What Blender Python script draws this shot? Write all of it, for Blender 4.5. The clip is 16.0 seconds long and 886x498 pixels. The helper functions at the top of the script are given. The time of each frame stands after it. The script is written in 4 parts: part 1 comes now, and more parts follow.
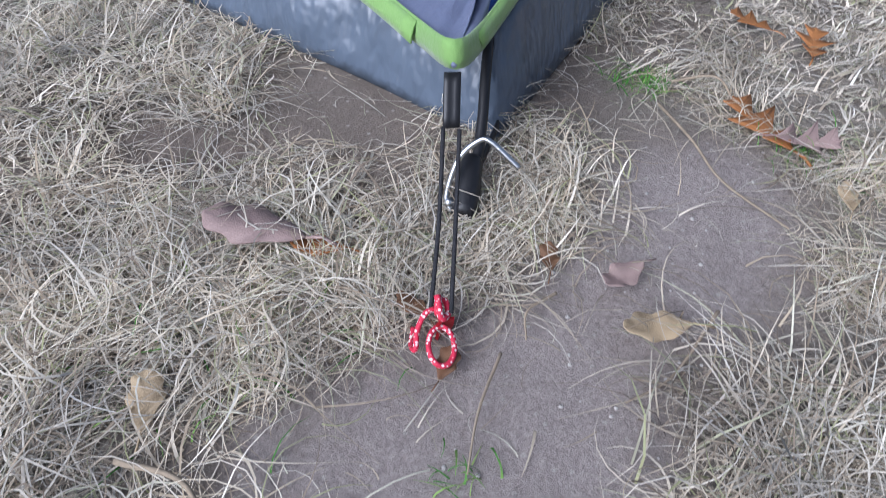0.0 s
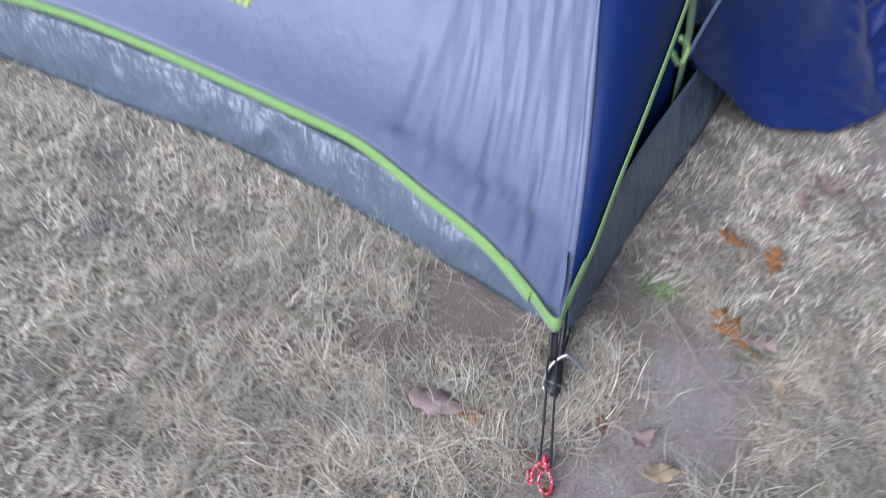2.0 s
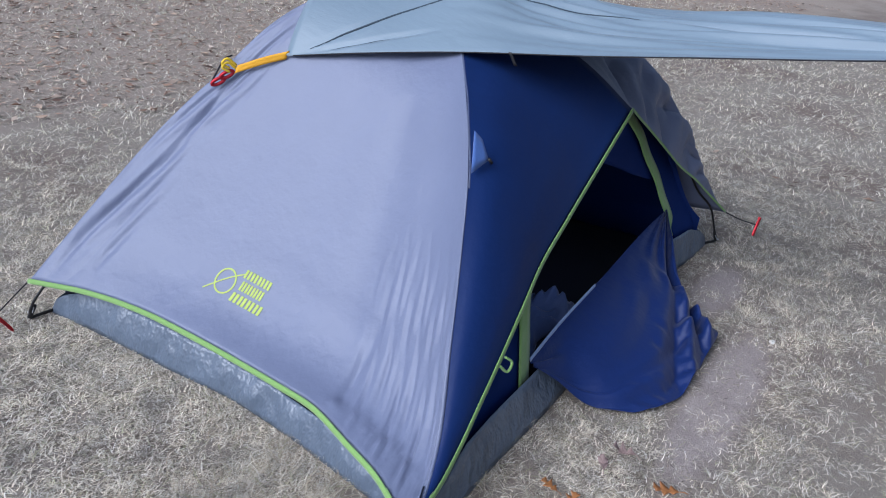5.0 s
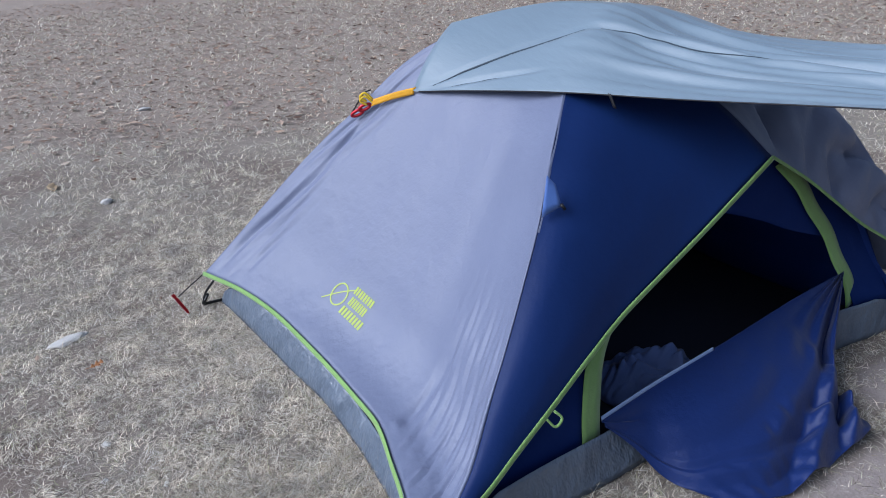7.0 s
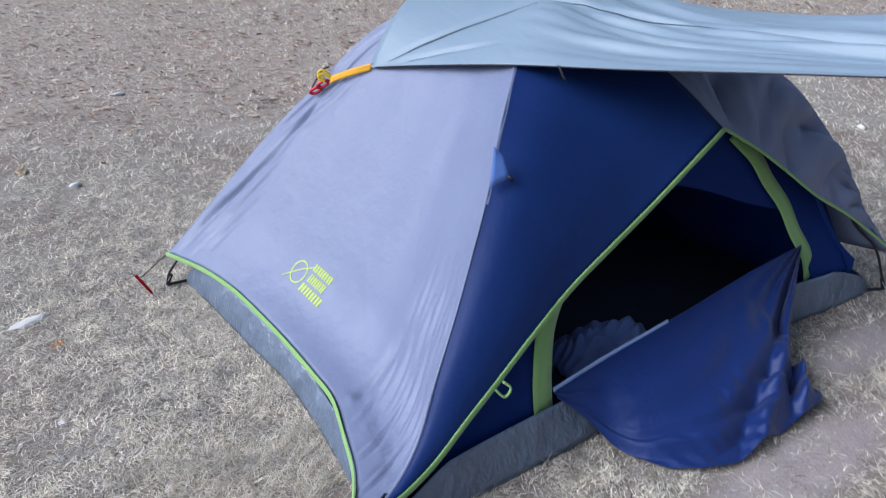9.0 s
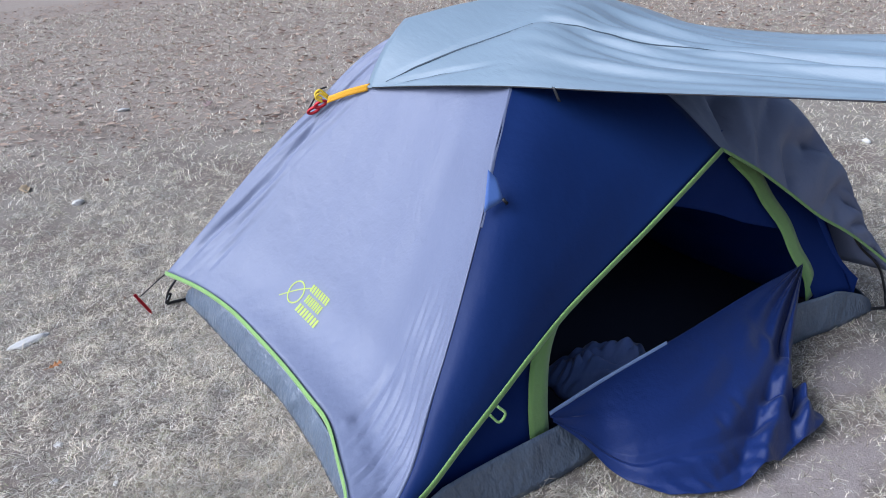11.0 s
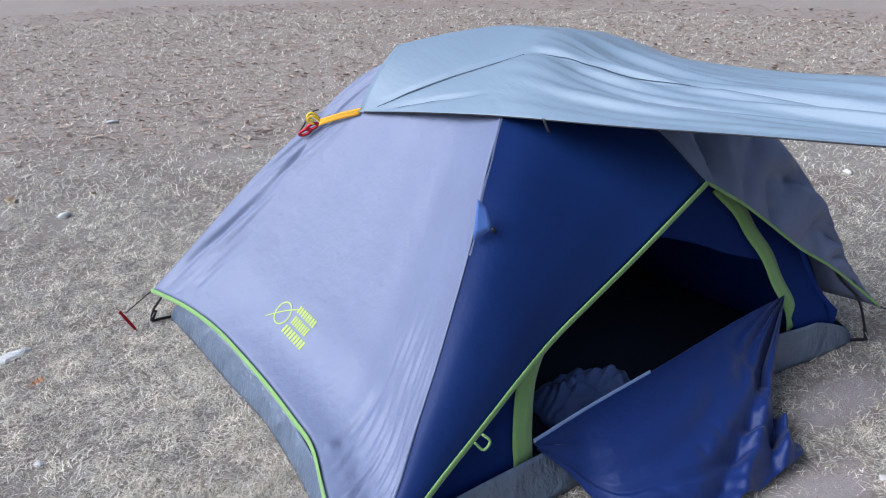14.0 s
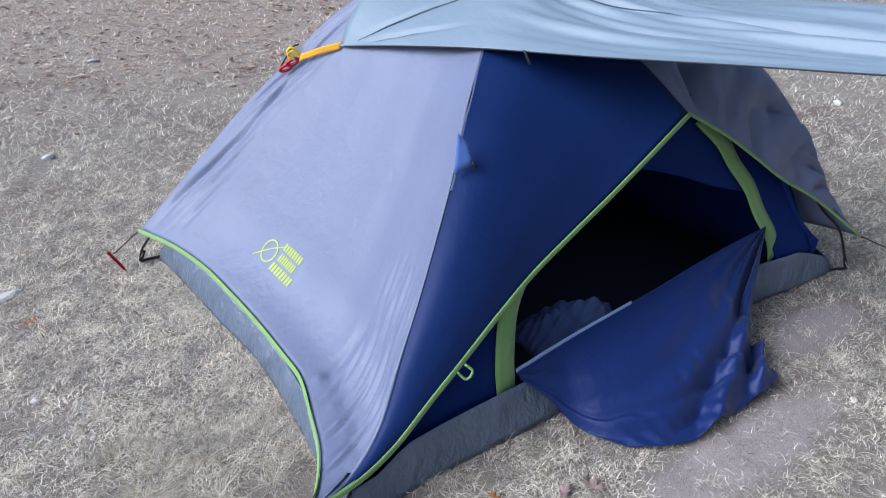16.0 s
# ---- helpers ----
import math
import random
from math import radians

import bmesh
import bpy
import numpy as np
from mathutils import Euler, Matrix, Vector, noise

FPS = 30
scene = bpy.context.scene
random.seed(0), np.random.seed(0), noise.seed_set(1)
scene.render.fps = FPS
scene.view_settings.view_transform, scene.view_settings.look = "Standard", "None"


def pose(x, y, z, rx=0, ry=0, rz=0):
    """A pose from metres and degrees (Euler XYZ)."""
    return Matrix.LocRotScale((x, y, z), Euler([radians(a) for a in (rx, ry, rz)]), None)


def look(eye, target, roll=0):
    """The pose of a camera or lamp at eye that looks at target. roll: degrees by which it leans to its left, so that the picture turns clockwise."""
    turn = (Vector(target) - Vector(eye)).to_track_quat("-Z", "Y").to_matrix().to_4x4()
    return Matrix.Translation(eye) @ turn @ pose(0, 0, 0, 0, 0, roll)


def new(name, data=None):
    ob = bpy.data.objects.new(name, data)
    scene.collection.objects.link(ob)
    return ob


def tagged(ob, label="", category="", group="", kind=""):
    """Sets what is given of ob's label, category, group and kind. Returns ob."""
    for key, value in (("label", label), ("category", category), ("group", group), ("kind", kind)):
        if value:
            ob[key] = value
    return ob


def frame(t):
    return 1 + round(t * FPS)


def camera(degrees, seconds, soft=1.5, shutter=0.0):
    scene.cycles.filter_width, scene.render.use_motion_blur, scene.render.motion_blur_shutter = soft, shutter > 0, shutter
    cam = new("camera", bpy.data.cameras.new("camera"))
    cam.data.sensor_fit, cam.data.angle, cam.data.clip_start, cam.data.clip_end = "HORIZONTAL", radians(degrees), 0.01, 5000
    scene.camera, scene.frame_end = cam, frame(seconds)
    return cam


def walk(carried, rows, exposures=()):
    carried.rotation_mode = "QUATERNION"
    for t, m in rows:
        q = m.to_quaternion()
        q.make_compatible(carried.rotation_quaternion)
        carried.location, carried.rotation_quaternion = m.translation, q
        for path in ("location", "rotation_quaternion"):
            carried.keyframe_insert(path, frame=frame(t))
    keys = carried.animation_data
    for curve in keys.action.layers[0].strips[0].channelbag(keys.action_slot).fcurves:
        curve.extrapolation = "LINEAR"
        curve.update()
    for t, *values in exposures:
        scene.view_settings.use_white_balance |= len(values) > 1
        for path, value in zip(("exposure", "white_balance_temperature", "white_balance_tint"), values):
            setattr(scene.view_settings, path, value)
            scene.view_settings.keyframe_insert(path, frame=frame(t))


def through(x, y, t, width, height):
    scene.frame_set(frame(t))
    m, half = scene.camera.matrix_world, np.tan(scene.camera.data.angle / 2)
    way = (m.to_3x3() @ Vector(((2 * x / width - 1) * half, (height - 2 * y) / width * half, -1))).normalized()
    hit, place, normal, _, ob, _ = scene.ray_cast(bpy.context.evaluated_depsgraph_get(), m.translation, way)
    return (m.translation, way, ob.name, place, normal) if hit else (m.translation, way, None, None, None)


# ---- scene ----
cam = camera(65.1, 16.0, soft=0.9, shutter=0.5)
PATH = [
    (0, (-0.365, -0.184, 0.421), (0.813, 0.465, -1.06), 3.7),
    (0.5, (-0.366, -0.199, 0.41), (0.762, 0.49, -1.092), 0.4),
    (1, (-0.371, -0.191, 0.425), (0.718, 0.564, -1.073), -1.3),
    (1.5, (-0.409, -0.154, 0.59), (0.584, 0.625, -0.961), -1.0),
    (2, (-0.538, -0.125, 0.893), (0.61, 0.569, -0.591), 3.9),
    (2.5, (-0.722, -0.146, 1.132), (0.517, 0.756, -0.153), 2.6),
    (3, (-0.904, -0.184, 1.24), (0.473, 0.743, 0.124), 2.6),
    (3.2, (-0.943, -0.188, 1.289), (0.608, 0.614, 0.314), 6.8),
    (5.3, (-0.766, -0.625, 1.496), (0.659, 0.383, 0.521), 4.5),
    (5.5, (-0.653, -0.628, 1.51), (0.786, 0.391, 0.565), 5.0),
    (6, (-0.492, -0.807, 1.552), (0.723, 0.473, 0.611), 5.0),
    (6.5, (-0.42, -0.944, 1.558), (0.546, 0.474, 0.53), 1.5),
    (7, (-0.423, -0.945, 1.565), (0.462, 0.563, 0.595), -1.5),
    (7.5, (-0.345, -0.989, 1.531), (0.582, 0.43, 0.47), -0.5),
    (8, (-0.32, -1.028, 1.515), (0.615, 0.411, 0.488), -1.9),
    (8.5, (-0.327, -1.034, 1.506), (0.566, 0.431, 0.478), -3.0),
    (9, (-0.336, -1.027, 1.523), (0.558, 0.459, 0.526), -1.7),
    (9.2, (-0.336, -1.023, 1.527), (0.538, 0.488, 0.55), -1.9),
    (11.3, (-0.285, -1.024, 1.549), (0.596, 0.486, 0.578), -2.2),
    (11.5, (-0.294, -1.02, 1.549), (0.584, 0.499, 0.587), -1.1),
    (12, (-0.317, -1.007, 1.556), (0.542, 0.512, 0.578), -0.9),
    (12.5, (-0.321, -1.009, 1.561), (0.543, 0.505, 0.58), -1.8),
    (13, (-0.317, -1.017, 1.565), (0.549, 0.509, 0.606), -2.0),
    (13.5, (-0.302, -1.018, 1.569), (0.565, 0.515, 0.621), -2.4),
    (14, (-0.293, -1.019, 1.586), (0.634, 0.486, 0.65), -0.3),
    (14.5, (-0.295, -1.02, 1.593), (0.641, 0.444, 0.603), 0.5),
    (15, (-0.3, -1.03, 1.594), (0.618, 0.403, 0.545), -0.3),
    (15.5, (-0.297, -1.044, 1.596), (0.625, 0.378, 0.534), -0.1),
    (16, (-0.273, -1.053, 1.584), (0.618, 0.369, 0.496), -0.9),
]
walk(cam, [(t, look(eye, target, roll)) for t, eye, target, roll in PATH], [(0.0, 0.42, 5250, 13), (2.0, 0.42, 5250, 13), (3.0, 0.38, 5250, 12), (5.3, 0.27, 5250, 12), (6.0, 0.26, 5250, 12), (7.2, 0.32, 5250, 12), (8.0, 0.55, 5250, 12), (16.0, 0.60, 5250, 12)])

# ---- light ----
SKY, SUN = 0.085, 2.15
world = bpy.data.worlds.new("overcast_sky")
scene.world = world
world.use_nodes = True
wn, wl = world.node_tree.nodes, world.node_tree.links
sky = wn.new("ShaderNodeTexSky")
sky.sky_type = "NISHITA"
sky.sun_disc = False
sky.sun_elevation = radians(39)
sky.sun_rotation = radians(284)
sky.dust_density = 6.0
soft_sky = wn.new("ShaderNodeHueSaturation")
soft_sky.inputs["Saturation"].default_value = 0.6
wl.new(sky.outputs["Color"], soft_sky.inputs["Color"])
wl.new(soft_sky.outputs["Color"], wn["Background"].inputs["Color"])
wn["Background"].inputs["Strength"].default_value = SKY
sun = new("sun", bpy.data.lights.new("sun", "SUN"))
sun.data.energy = SUN
sun.data.angle = radians(40)
sun.data.color = (1.0, 0.95, 0.9)
sun.matrix_world = look((-6, 1.5, 5.0), (0, 0, 0))


# ---- materials ----
def material(name, rough=0.6, metal=0.0):
    m = bpy.data.materials.new(name)
    m.use_nodes = True
    b = m.node_tree.nodes["Principled BSDF"]
    b.inputs["Roughness"].default_value = rough
    b.inputs["Metallic"].default_value = metal
    return m, m.node_tree.nodes, m.node_tree.links, b


def ramp(n, stops):
    r = n.new("ShaderNodeValToRGB")
    while len(r.color_ramp.elements) < len(stops):
        r.color_ramp.elements.new(0.5)
    for e, (p, c) in zip(r.color_ramp.elements, stops):
        e.position, e.color = p, (*c, 1)
    return r


def noise_tex(n, l, vec, scale, detail=4, rough=0.55):
    t = n.new("ShaderNodeTexNoise")
    t.inputs["Scale"].default_value = scale
    t.inputs["Detail"].default_value = detail
    t.inputs["Roughness"].default_value = rough
    l.new(vec, t.inputs["Vector"])
    return t.outputs["Fac"]


def bump(n, l, b, height, strength, distance):
    u = n.new("ShaderNodeBump")
    u.inputs["Strength"].default_value = strength
    u.inputs["Distance"].default_value = distance
    l.new(height, u.inputs["Height"])
    l.new(u.outputs["Normal"], b.inputs["Normal"])


def mixed(n, l, fac, a, b, kind="MIX"):
    m = n.new("ShaderNodeMix")
    m.data_type, m.blend_type = "RGBA", kind
    for socket, value in ((m.inputs[0], fac), (m.inputs[6], a), (m.inputs[7], b)):
        if isinstance(value, (int, float)):
            socket.default_value = value
        elif isinstance(value, tuple):
            socket.default_value = (*value, 1)
        else:
            l.new(value, socket)
    return m.outputs[2]


def cloth(name, colour, dark, rough=0.55, through=0.15, wrinkle=0.5, sheen=0.35, stretch=(1, 1, 1), spec=0.4, crease_scale=14, crease_depth=0.012, crease_detail=6):
    """Thin woven tent fabric: weave, soft creases, faint dirt, some light passing through."""
    m, n, l, b = material(name, rough)
    at = n.new("ShaderNodeTexCoord").outputs["Object"]
    mp = n.new("ShaderNodeMapping")
    mp.inputs["Scale"].default_value = stretch
    l.new(at, mp.inputs["Vector"])
    big = noise_tex(n, l, mp.outputs["Vector"], 5, 5)
    fine = noise_tex(n, l, at, 60, 3)
    col = mixed(n, l, big, dark, colour)
    spots = ramp(n, [(0.0, (0.75, 0.75, 0.75)), (0.34, (1, 1, 1))])
    l.new(fine, spots.inputs["Fac"])
    col = mixed(n, l, 0.35, col, spots.outputs["Color"], "MULTIPLY")
    l.new(col, b.inputs["Base Color"])
    b.inputs["Sheen Weight"].default_value = sheen
    b.inputs["Sheen Roughness"].default_value = 0.5
    b.inputs["Specular IOR Level"].default_value = spec
    crease = noise_tex(n, l, mp.outputs["Vector"], crease_scale, crease_detail, 0.6)
    bump(n, l, b, crease, wrinkle, crease_depth)
    if through:
        tr = n.new("ShaderNodeBsdfTranslucent")
        l.new(col, tr.inputs["Color"])
        mx = n.new("ShaderNodeMixShader")
        mx.inputs[0].default_value = through
        l.new(b.outputs[0], mx.inputs[1])
        l.new(tr.outputs[0], mx.inputs[2])
        l.new(mx.outputs[0], n["Material Output"].inputs["Surface"])
    return m


def plain(name, colour, rough=0.5, metal=0.0, vary=0.25, scale=40, bumps=0.2):
    m, n, l, b = material(name, rough, metal)
    at = n.new("ShaderNodeTexCoord").outputs["Object"]
    f = noise_tex(n, l, at, scale, 4)
    dark = tuple(c * (1 - vary) for c in colour)
    light = tuple(min(1, c * (1 + vary)) for c in colour)
    l.new(mixed(n, l, f, dark, light), b.inputs["Base Color"])
    bump(n, l, b, f, bumps, 0.002)
    return m


FLY = cloth("lavender_polyester", (0.208, 0.236, 0.350), (0.176, 0.200, 0.304), 0.45, 0.2, 0.5, 0.06, spec=0.5)
NAVY = cloth("navy_polyester", (0.0055, 0.022, 0.108), (0.0045, 0.017, 0.086), 0.55, 0.0, 0.3, 0.03, spec=0.2)
INNER = cloth("navy_inner_cloth", (0.019, 0.048, 0.235), (0.015, 0.038, 0.19), 0.7, 0.45, 0.35, 0.0, spec=0.15)
SATIN = cloth("navy_satin_door_cloth", (0.0046, 0.0195, 0.114), (0.0036, 0.0150, 0.090), 0.5, 0.0, 0.5, 0.10, spec=0.32, crease_scale=16)
TARP = cloth("blue_grey_tarp_cloth", (0.205, 0.268, 0.325), (0.172, 0.228, 0.28), 0.42, 0.05, 0.35, 0.1, (1, 0.3, 1))
TUB = cloth("grey_coated_floor_sheet", (0.135, 0.17, 0.225), (0.07, 0.092, 0.13), 0.38, 0.0, 0.75, 0.0, (1.2, 1.2, 0.7), 0.7, 8, 0.04, 4)
GREEN = cloth("lime_green_binding_tape", (0.24, 0.41, 0.115), (0.19, 0.34, 0.09), 0.75, 0.05, 0.5, 0.3)
LIGHTBLUE = cloth("light_blue_lining", (0.085, 0.17, 0.47), (0.07, 0.14, 0.40), 0.5, 0.15, 0.3)
# dark colour for the shade lines drawn along the tarp's creases
FOLD_SHADE = plain("slate_fold_shade", (0.035, 0.055, 0.075), 0.7, 0, 0.4, 60)
ZIP = cloth("pale_blue_zip_tape", (0.30, 0.40, 0.64), (0.25, 0.34, 0.56), 0.6, 0.1)
GREYCLOTH = cloth("blue_grey_cloth", (0.17, 0.24, 0.52), (0.12, 0.18, 0.42), 0.55, 0.0, 0.5)
LIME = plain("lime_print", (0.43, 0.53, 0.08), 0.6, 0, 0.15, 200)
BLACK = plain("black_rubber", (0.012, 0.012, 0.014), 0.45, 0, 0.3, 80)
CORD = plain("black_cord", (0.018, 0.018, 0.022), 0.75, 0, 0.4, 900, 0.6)
# near-black colour that paints in the shade inside the tent
INNER_SHADE = plain("black_interior_shade", (0.017, 0.021, 0.042), 0.9, 0, 0.3, 300)
STEEL = plain("zinc_plated_steel", (0.62, 0.63, 0.64), 0.28, 1.0, 0.15, 120)
RED = plain("red_anodised_aluminium", (0.45, 0.02, 0.03), 0.38, 0.6, 0.2, 100)
ORANGE = plain("orange_webbing", (0.80, 0.40, 0.015), 0.75, 0, 0.2, 500, 0.6)
YELLOW = plain("yellow_cord", (0.80, 0.55, 0.02), 0.7, 0, 0.2, 500)
STONE = plain("pale_limestone", (0.62, 0.60, 0.56), 0.85, 0, 0.3, 60, 0.6)
GRIT = plain("grey_grit", (0.46, 0.43, 0.40), 0.9, 0, 0.3, 200, 0.5)
WOODEN = plain("weathered_twig", (0.30, 0.24, 0.17), 0.85, 0, 0.4, 120, 0.6)


def speckled_cord():
    m, n, l, b = material("red_and_white_braided_cord", 0.7)
    at = n.new("ShaderNodeTexCoord").outputs["Object"]
    v = n.new("ShaderNodeTexVoronoi")
    v.inputs["Scale"].default_value = 330
    l.new(at, v.inputs["Vector"])
    r = ramp(n, [(0.0, (0.85, 0.75, 0.75)), (0.30, (0.8, 0.6, 0.6)), (0.40, (0.55, 0.02, 0.06))])
    l.new(v.outputs["Distance"], r.inputs["Fac"])
    l.new(r.outputs["Color"], b.inputs["Base Color"])
    bump(n, l, b, v.outputs["Distance"], 0.6, 0.001)
    return m


REDCORD = speckled_cord()


def leaf_material(name, a, c):
    m, n, l, b = material(name, 0.6)
    at = n.new("ShaderNodeTexCoord").outputs["Object"]
    f = noise_tex(n, l, at, 70, 5)
    l.new(mixed(n, l, f, a, c), b.inputs["Base Color"])
    bump(n, l, b, f, 0.4, 0.002)
    return m


LEAF_ORANGE = leaf_material("rust_orange_dry_leaf", (0.26, 0.10, 0.03), (0.46, 0.20, 0.06))
LEAF_DARK = leaf_material("dark_rust_leaf", (0.12, 0.06, 0.03), (0.26, 0.14, 0.07))
LEAF_TAN = leaf_material("tan_dry_leaf", (0.36, 0.26, 0.15), (0.58, 0.45, 0.28))
LEAF_BROWN = leaf_material("brown_mauve_dry_leaf", (0.24, 0.17, 0.15), (0.42, 0.30, 0.27))


def blades(name, stops, rough=0.75):
    m, n, l, b = material(name, rough)
    r = ramp(n, stops)
    l.new(n.new("ShaderNodeNewGeometry").outputs["Random Per Island"], r.inputs["Fac"])
    at = n.new("ShaderNodeTexCoord").outputs["Object"]
    f = noise_tex(n, l, at, 9, 4)
    tone = ramp(n, [(0.32, (0.66, 0.66, 0.68)), (0.62, (1.16, 1.14, 1.10))])
    l.new(f, tone.inputs["Fac"])
    l.new(mixed(n, l, 1.0, r.outputs["Color"], tone.outputs["Color"], "MULTIPLY"), b.inputs["Base Color"])
    b.inputs["Specular IOR Level"].default_value = 0.3
    return m


STRAW = blades("dry_straw", [(0.0, (0.20, 0.16, 0.125)), (0.18, (0.40, 0.33, 0.24)), (0.42, (0.58, 0.51, 0.40)), (0.7, (0.68, 0.63, 0.54)), (0.86, (0.34, 0.32, 0.27)), (0.94, (0.36, 0.37, 0.19)), (1.0, (0.76, 0.72, 0.65))])
FARTURF = blades("pale_field_turf", [(0.0, (0.22, 0.20, 0.15)), (0.25, (0.46, 0.41, 0.32)), (0.5, (0.72, 0.66, 0.54)), (0.78, (0.86, 0.81, 0.70)), (0.92, (0.44, 0.44, 0.27)), (1.0, (0.86, 0.82, 0.74))])
TURF = blades("short_dry_turf", [(0.0, (0.09, 0.075, 0.06)), (0.22, (0.34, 0.29, 0.22)), (0.5, (0.68, 0.61, 0.50)), (0.78, (0.86, 0.80, 0.70)), (0.92, (0.34, 0.34, 0.19)), (1.0, (0.96, 0.93, 0.87))])
GREENBLADE = blades("green_grass", [(0.0, (0.06, 0.17, 0.03)), (0.6, (0.11, 0.28, 0.05)), (1.0, (0.26, 0.34, 0.10))])
LITTER = blades("leaf_litter", [(0.0, (0.10, 0.065, 0.05)), (0.35, (0.28, 0.18, 0.125)), (0.6, (0.42, 0.31, 0.23)), (0.9, (0.46, 0.36, 0.28)), (1.0, (0.56, 0.48, 0.40))])


def soil():
    m, n, l, b = material("dry_soil_with_thatch", 0.95)
    at = n.new("ShaderNodeTexCoord").outputs["Object"]
    sepn = n.new("ShaderNodeSeparateXYZ")
    l.new(at, sepn.inputs[0])
    big = noise_tex(n, l, at, 1.3, 5)
    mid = noise_tex(n, l, at, 9, 6, 0.65)
    fine = noise_tex(n, l, at, 170, 8, 0.8)
    dark_earth = mixed(n, l, mid, (0.110, 0.082, 0.065), (0.27, 0.213, 0.175))
    crumbs = ramp(n, [(0.3, (0.62, 0.60, 0.59)), (0.55, (1.0, 1.0, 1.0)), (0.75, (1.35, 1.33, 1.30))])
    l.new(fine, crumbs.inputs["Fac"])
    dust = mixed(n, l, 1.0, mixed(n, l, mid, (0.25, 0.208, 0.188), (0.50, 0.437, 0.405)), crumbs.outputs["Color"], "MULTIPLY")
    thatch = mixed(n, l, fine, (0.06, 0.049, 0.040), (0.46, 0.405, 0.335))
    cover = ramp(n, [(0.36, (0, 0, 0)), (0.56, (1, 1, 1))])
    l.new(big, cover.inputs["Fac"])
    worn = n.new("ShaderNodeAttribute")
    worn.attribute_name = "worn"
    earth = mixed(n, l, worn.outputs["Fac"], dark_earth, dust)
    unworn = n.new("ShaderNodeMath")
    unworn.operation = "SUBTRACT"
    unworn.inputs[0].default_value = 1.0
    l.new(worn.outputs["Fac"], unworn.inputs[1])
    covered = n.new("ShaderNodeMath")
    covered.operation = "MULTIPLY"
    l.new(cover.outputs["Color"], covered.inputs[0])
    l.new(unworn.outputs[0], covered.inputs[1])
    col = mixed(n, l, covered.outputs[0], earth, thatch)
    # a band of fallen leaves on the far ground
    far = n.new("ShaderNodeMath")
    far.operation = "MULTIPLY_ADD"
    l.new(sepn.outputs["X"], far.inputs[0])
    far.inputs[1].default_value = 0.28
    l.new(sepn.outputs["Y"], far.inputs[2])
    wob = n.new("ShaderNodeMath")
    wob.operation = "MULTIPLY_ADD"
    l.new(big, wob.inputs[0])
    wob.inputs[1].default_value = 3.0
    l.new(far.outputs[0], wob.inputs[2])
    band = n.new("ShaderNodeMapRange")
    band.inputs[1].default_value, band.inputs[2].default_value = 4.9, 5.8
    l.new(wob.outputs[0], band.inputs[0])
    leafy = mixed(n, l, fine, (0.10, 0.073, 0.055), (0.56, 0.47, 0.385))
    part_of = n.new("ShaderNodeMath")
    part_of.operation = "MULTIPLY"
    l.new(band.outputs[0], part_of.inputs[0])
    part_of.inputs[1].default_value = 0.75
    col = mixed(n, l, part_of.outputs[0], col, leafy)
    specks = n.new("ShaderNodeTexVoronoi")
    specks.inputs["Scale"].default_value = 75
    l.new(at, specks.inputs["Vector"])
    sp = ramp(n, [(0.0, (1, 1, 1)), (0.10, (1, 1, 1)), (0.16, (0, 0, 0))])
    l.new(specks.outputs["Distance"], sp.inputs["Fac"])
    speck_on = n.new("ShaderNodeMath")
    speck_on.operation = "MULTIPLY"
    l.new(sp.outputs["Color"], speck_on.inputs[0])
    l.new(mid, speck_on.inputs[1])
    col = mixed(n, l, speck_on.outputs[0], col, (0.52, 0.48, 0.43))
    l.new(col, b.inputs["Base Color"])
    bump(n, l, b, fine, 0.8, 0.006)
    return m


SOIL = soil()


# ---- builders ----
def part(name, bm, mat, parent=None, label="", smooth=True, thick=0.0):
    me = bpy.data.meshes.new(name)
    bm.to_mesh(me)
    bm.free()
    if smooth:
        me.polygons.foreach_set("use_smooth", [True] * len(me.polygons))
    me.materials.append(mat)
    ob = new(name, me)
    if parent is not None:
        ob.parent = parent
    if thick:
        s = ob.modifiers.new("cloth", "SOLIDIFY")
        s.thickness, s.offset = thick, 0.0
    if label:
        tagged(ob, label)
    return ob


def smooth_line(pts, count):
    """Points along a Catmull-Rom line, evenly spaced."""
    p = np.array(pts, float)
    q = np.vstack([2 * p[0] - p[1], p, 2 * p[-1] - p[-2]])
    out = []
    for i in range(1, len(q) - 2):
        for t in np.linspace(0, 1, 14, endpoint=False):
            out.append(0.5 * (2 * q[i] + (q[i + 1] - q[i - 1]) * t + (2 * q[i - 1] - 5 * q[i] + 4 * q[i + 1] - q[i + 2]) * t**2
                              + (3 * q[i] - q[i - 1] - 3 * q[i + 1] + q[i + 2]) * t**3))
    out = np.array(out + [p[-1]])
    s = np.r_[0, np.cumsum(np.linalg.norm(np.diff(out, axis=0), axis=1))]
    u = np.linspace(0, s[-1], count)
    return np.stack([np.interp(u, s, out[:, k]) for k in range(3)], 1)


def coons(left, right, bottom, top):
    """A patch between four lines: left and right run bottom to top, bottom and top run left to right. Rows by columns."""
    nv, nu = len(left), len(bottom)
    v = np.linspace(0, 1, nv)[:, None, None]
    u = np.linspace(0, 1, nu)[None, :, None]
    ruled = (1 - u) * left[:, None] + u * right[:, None] + (1 - v) * bottom[None] + v * top[None]
    return ruled - ((1 - u) * (1 - v) * left[0] + u * (1 - v) * right[0] + (1 - u) * v * left[-1] + u * v * right[-1])


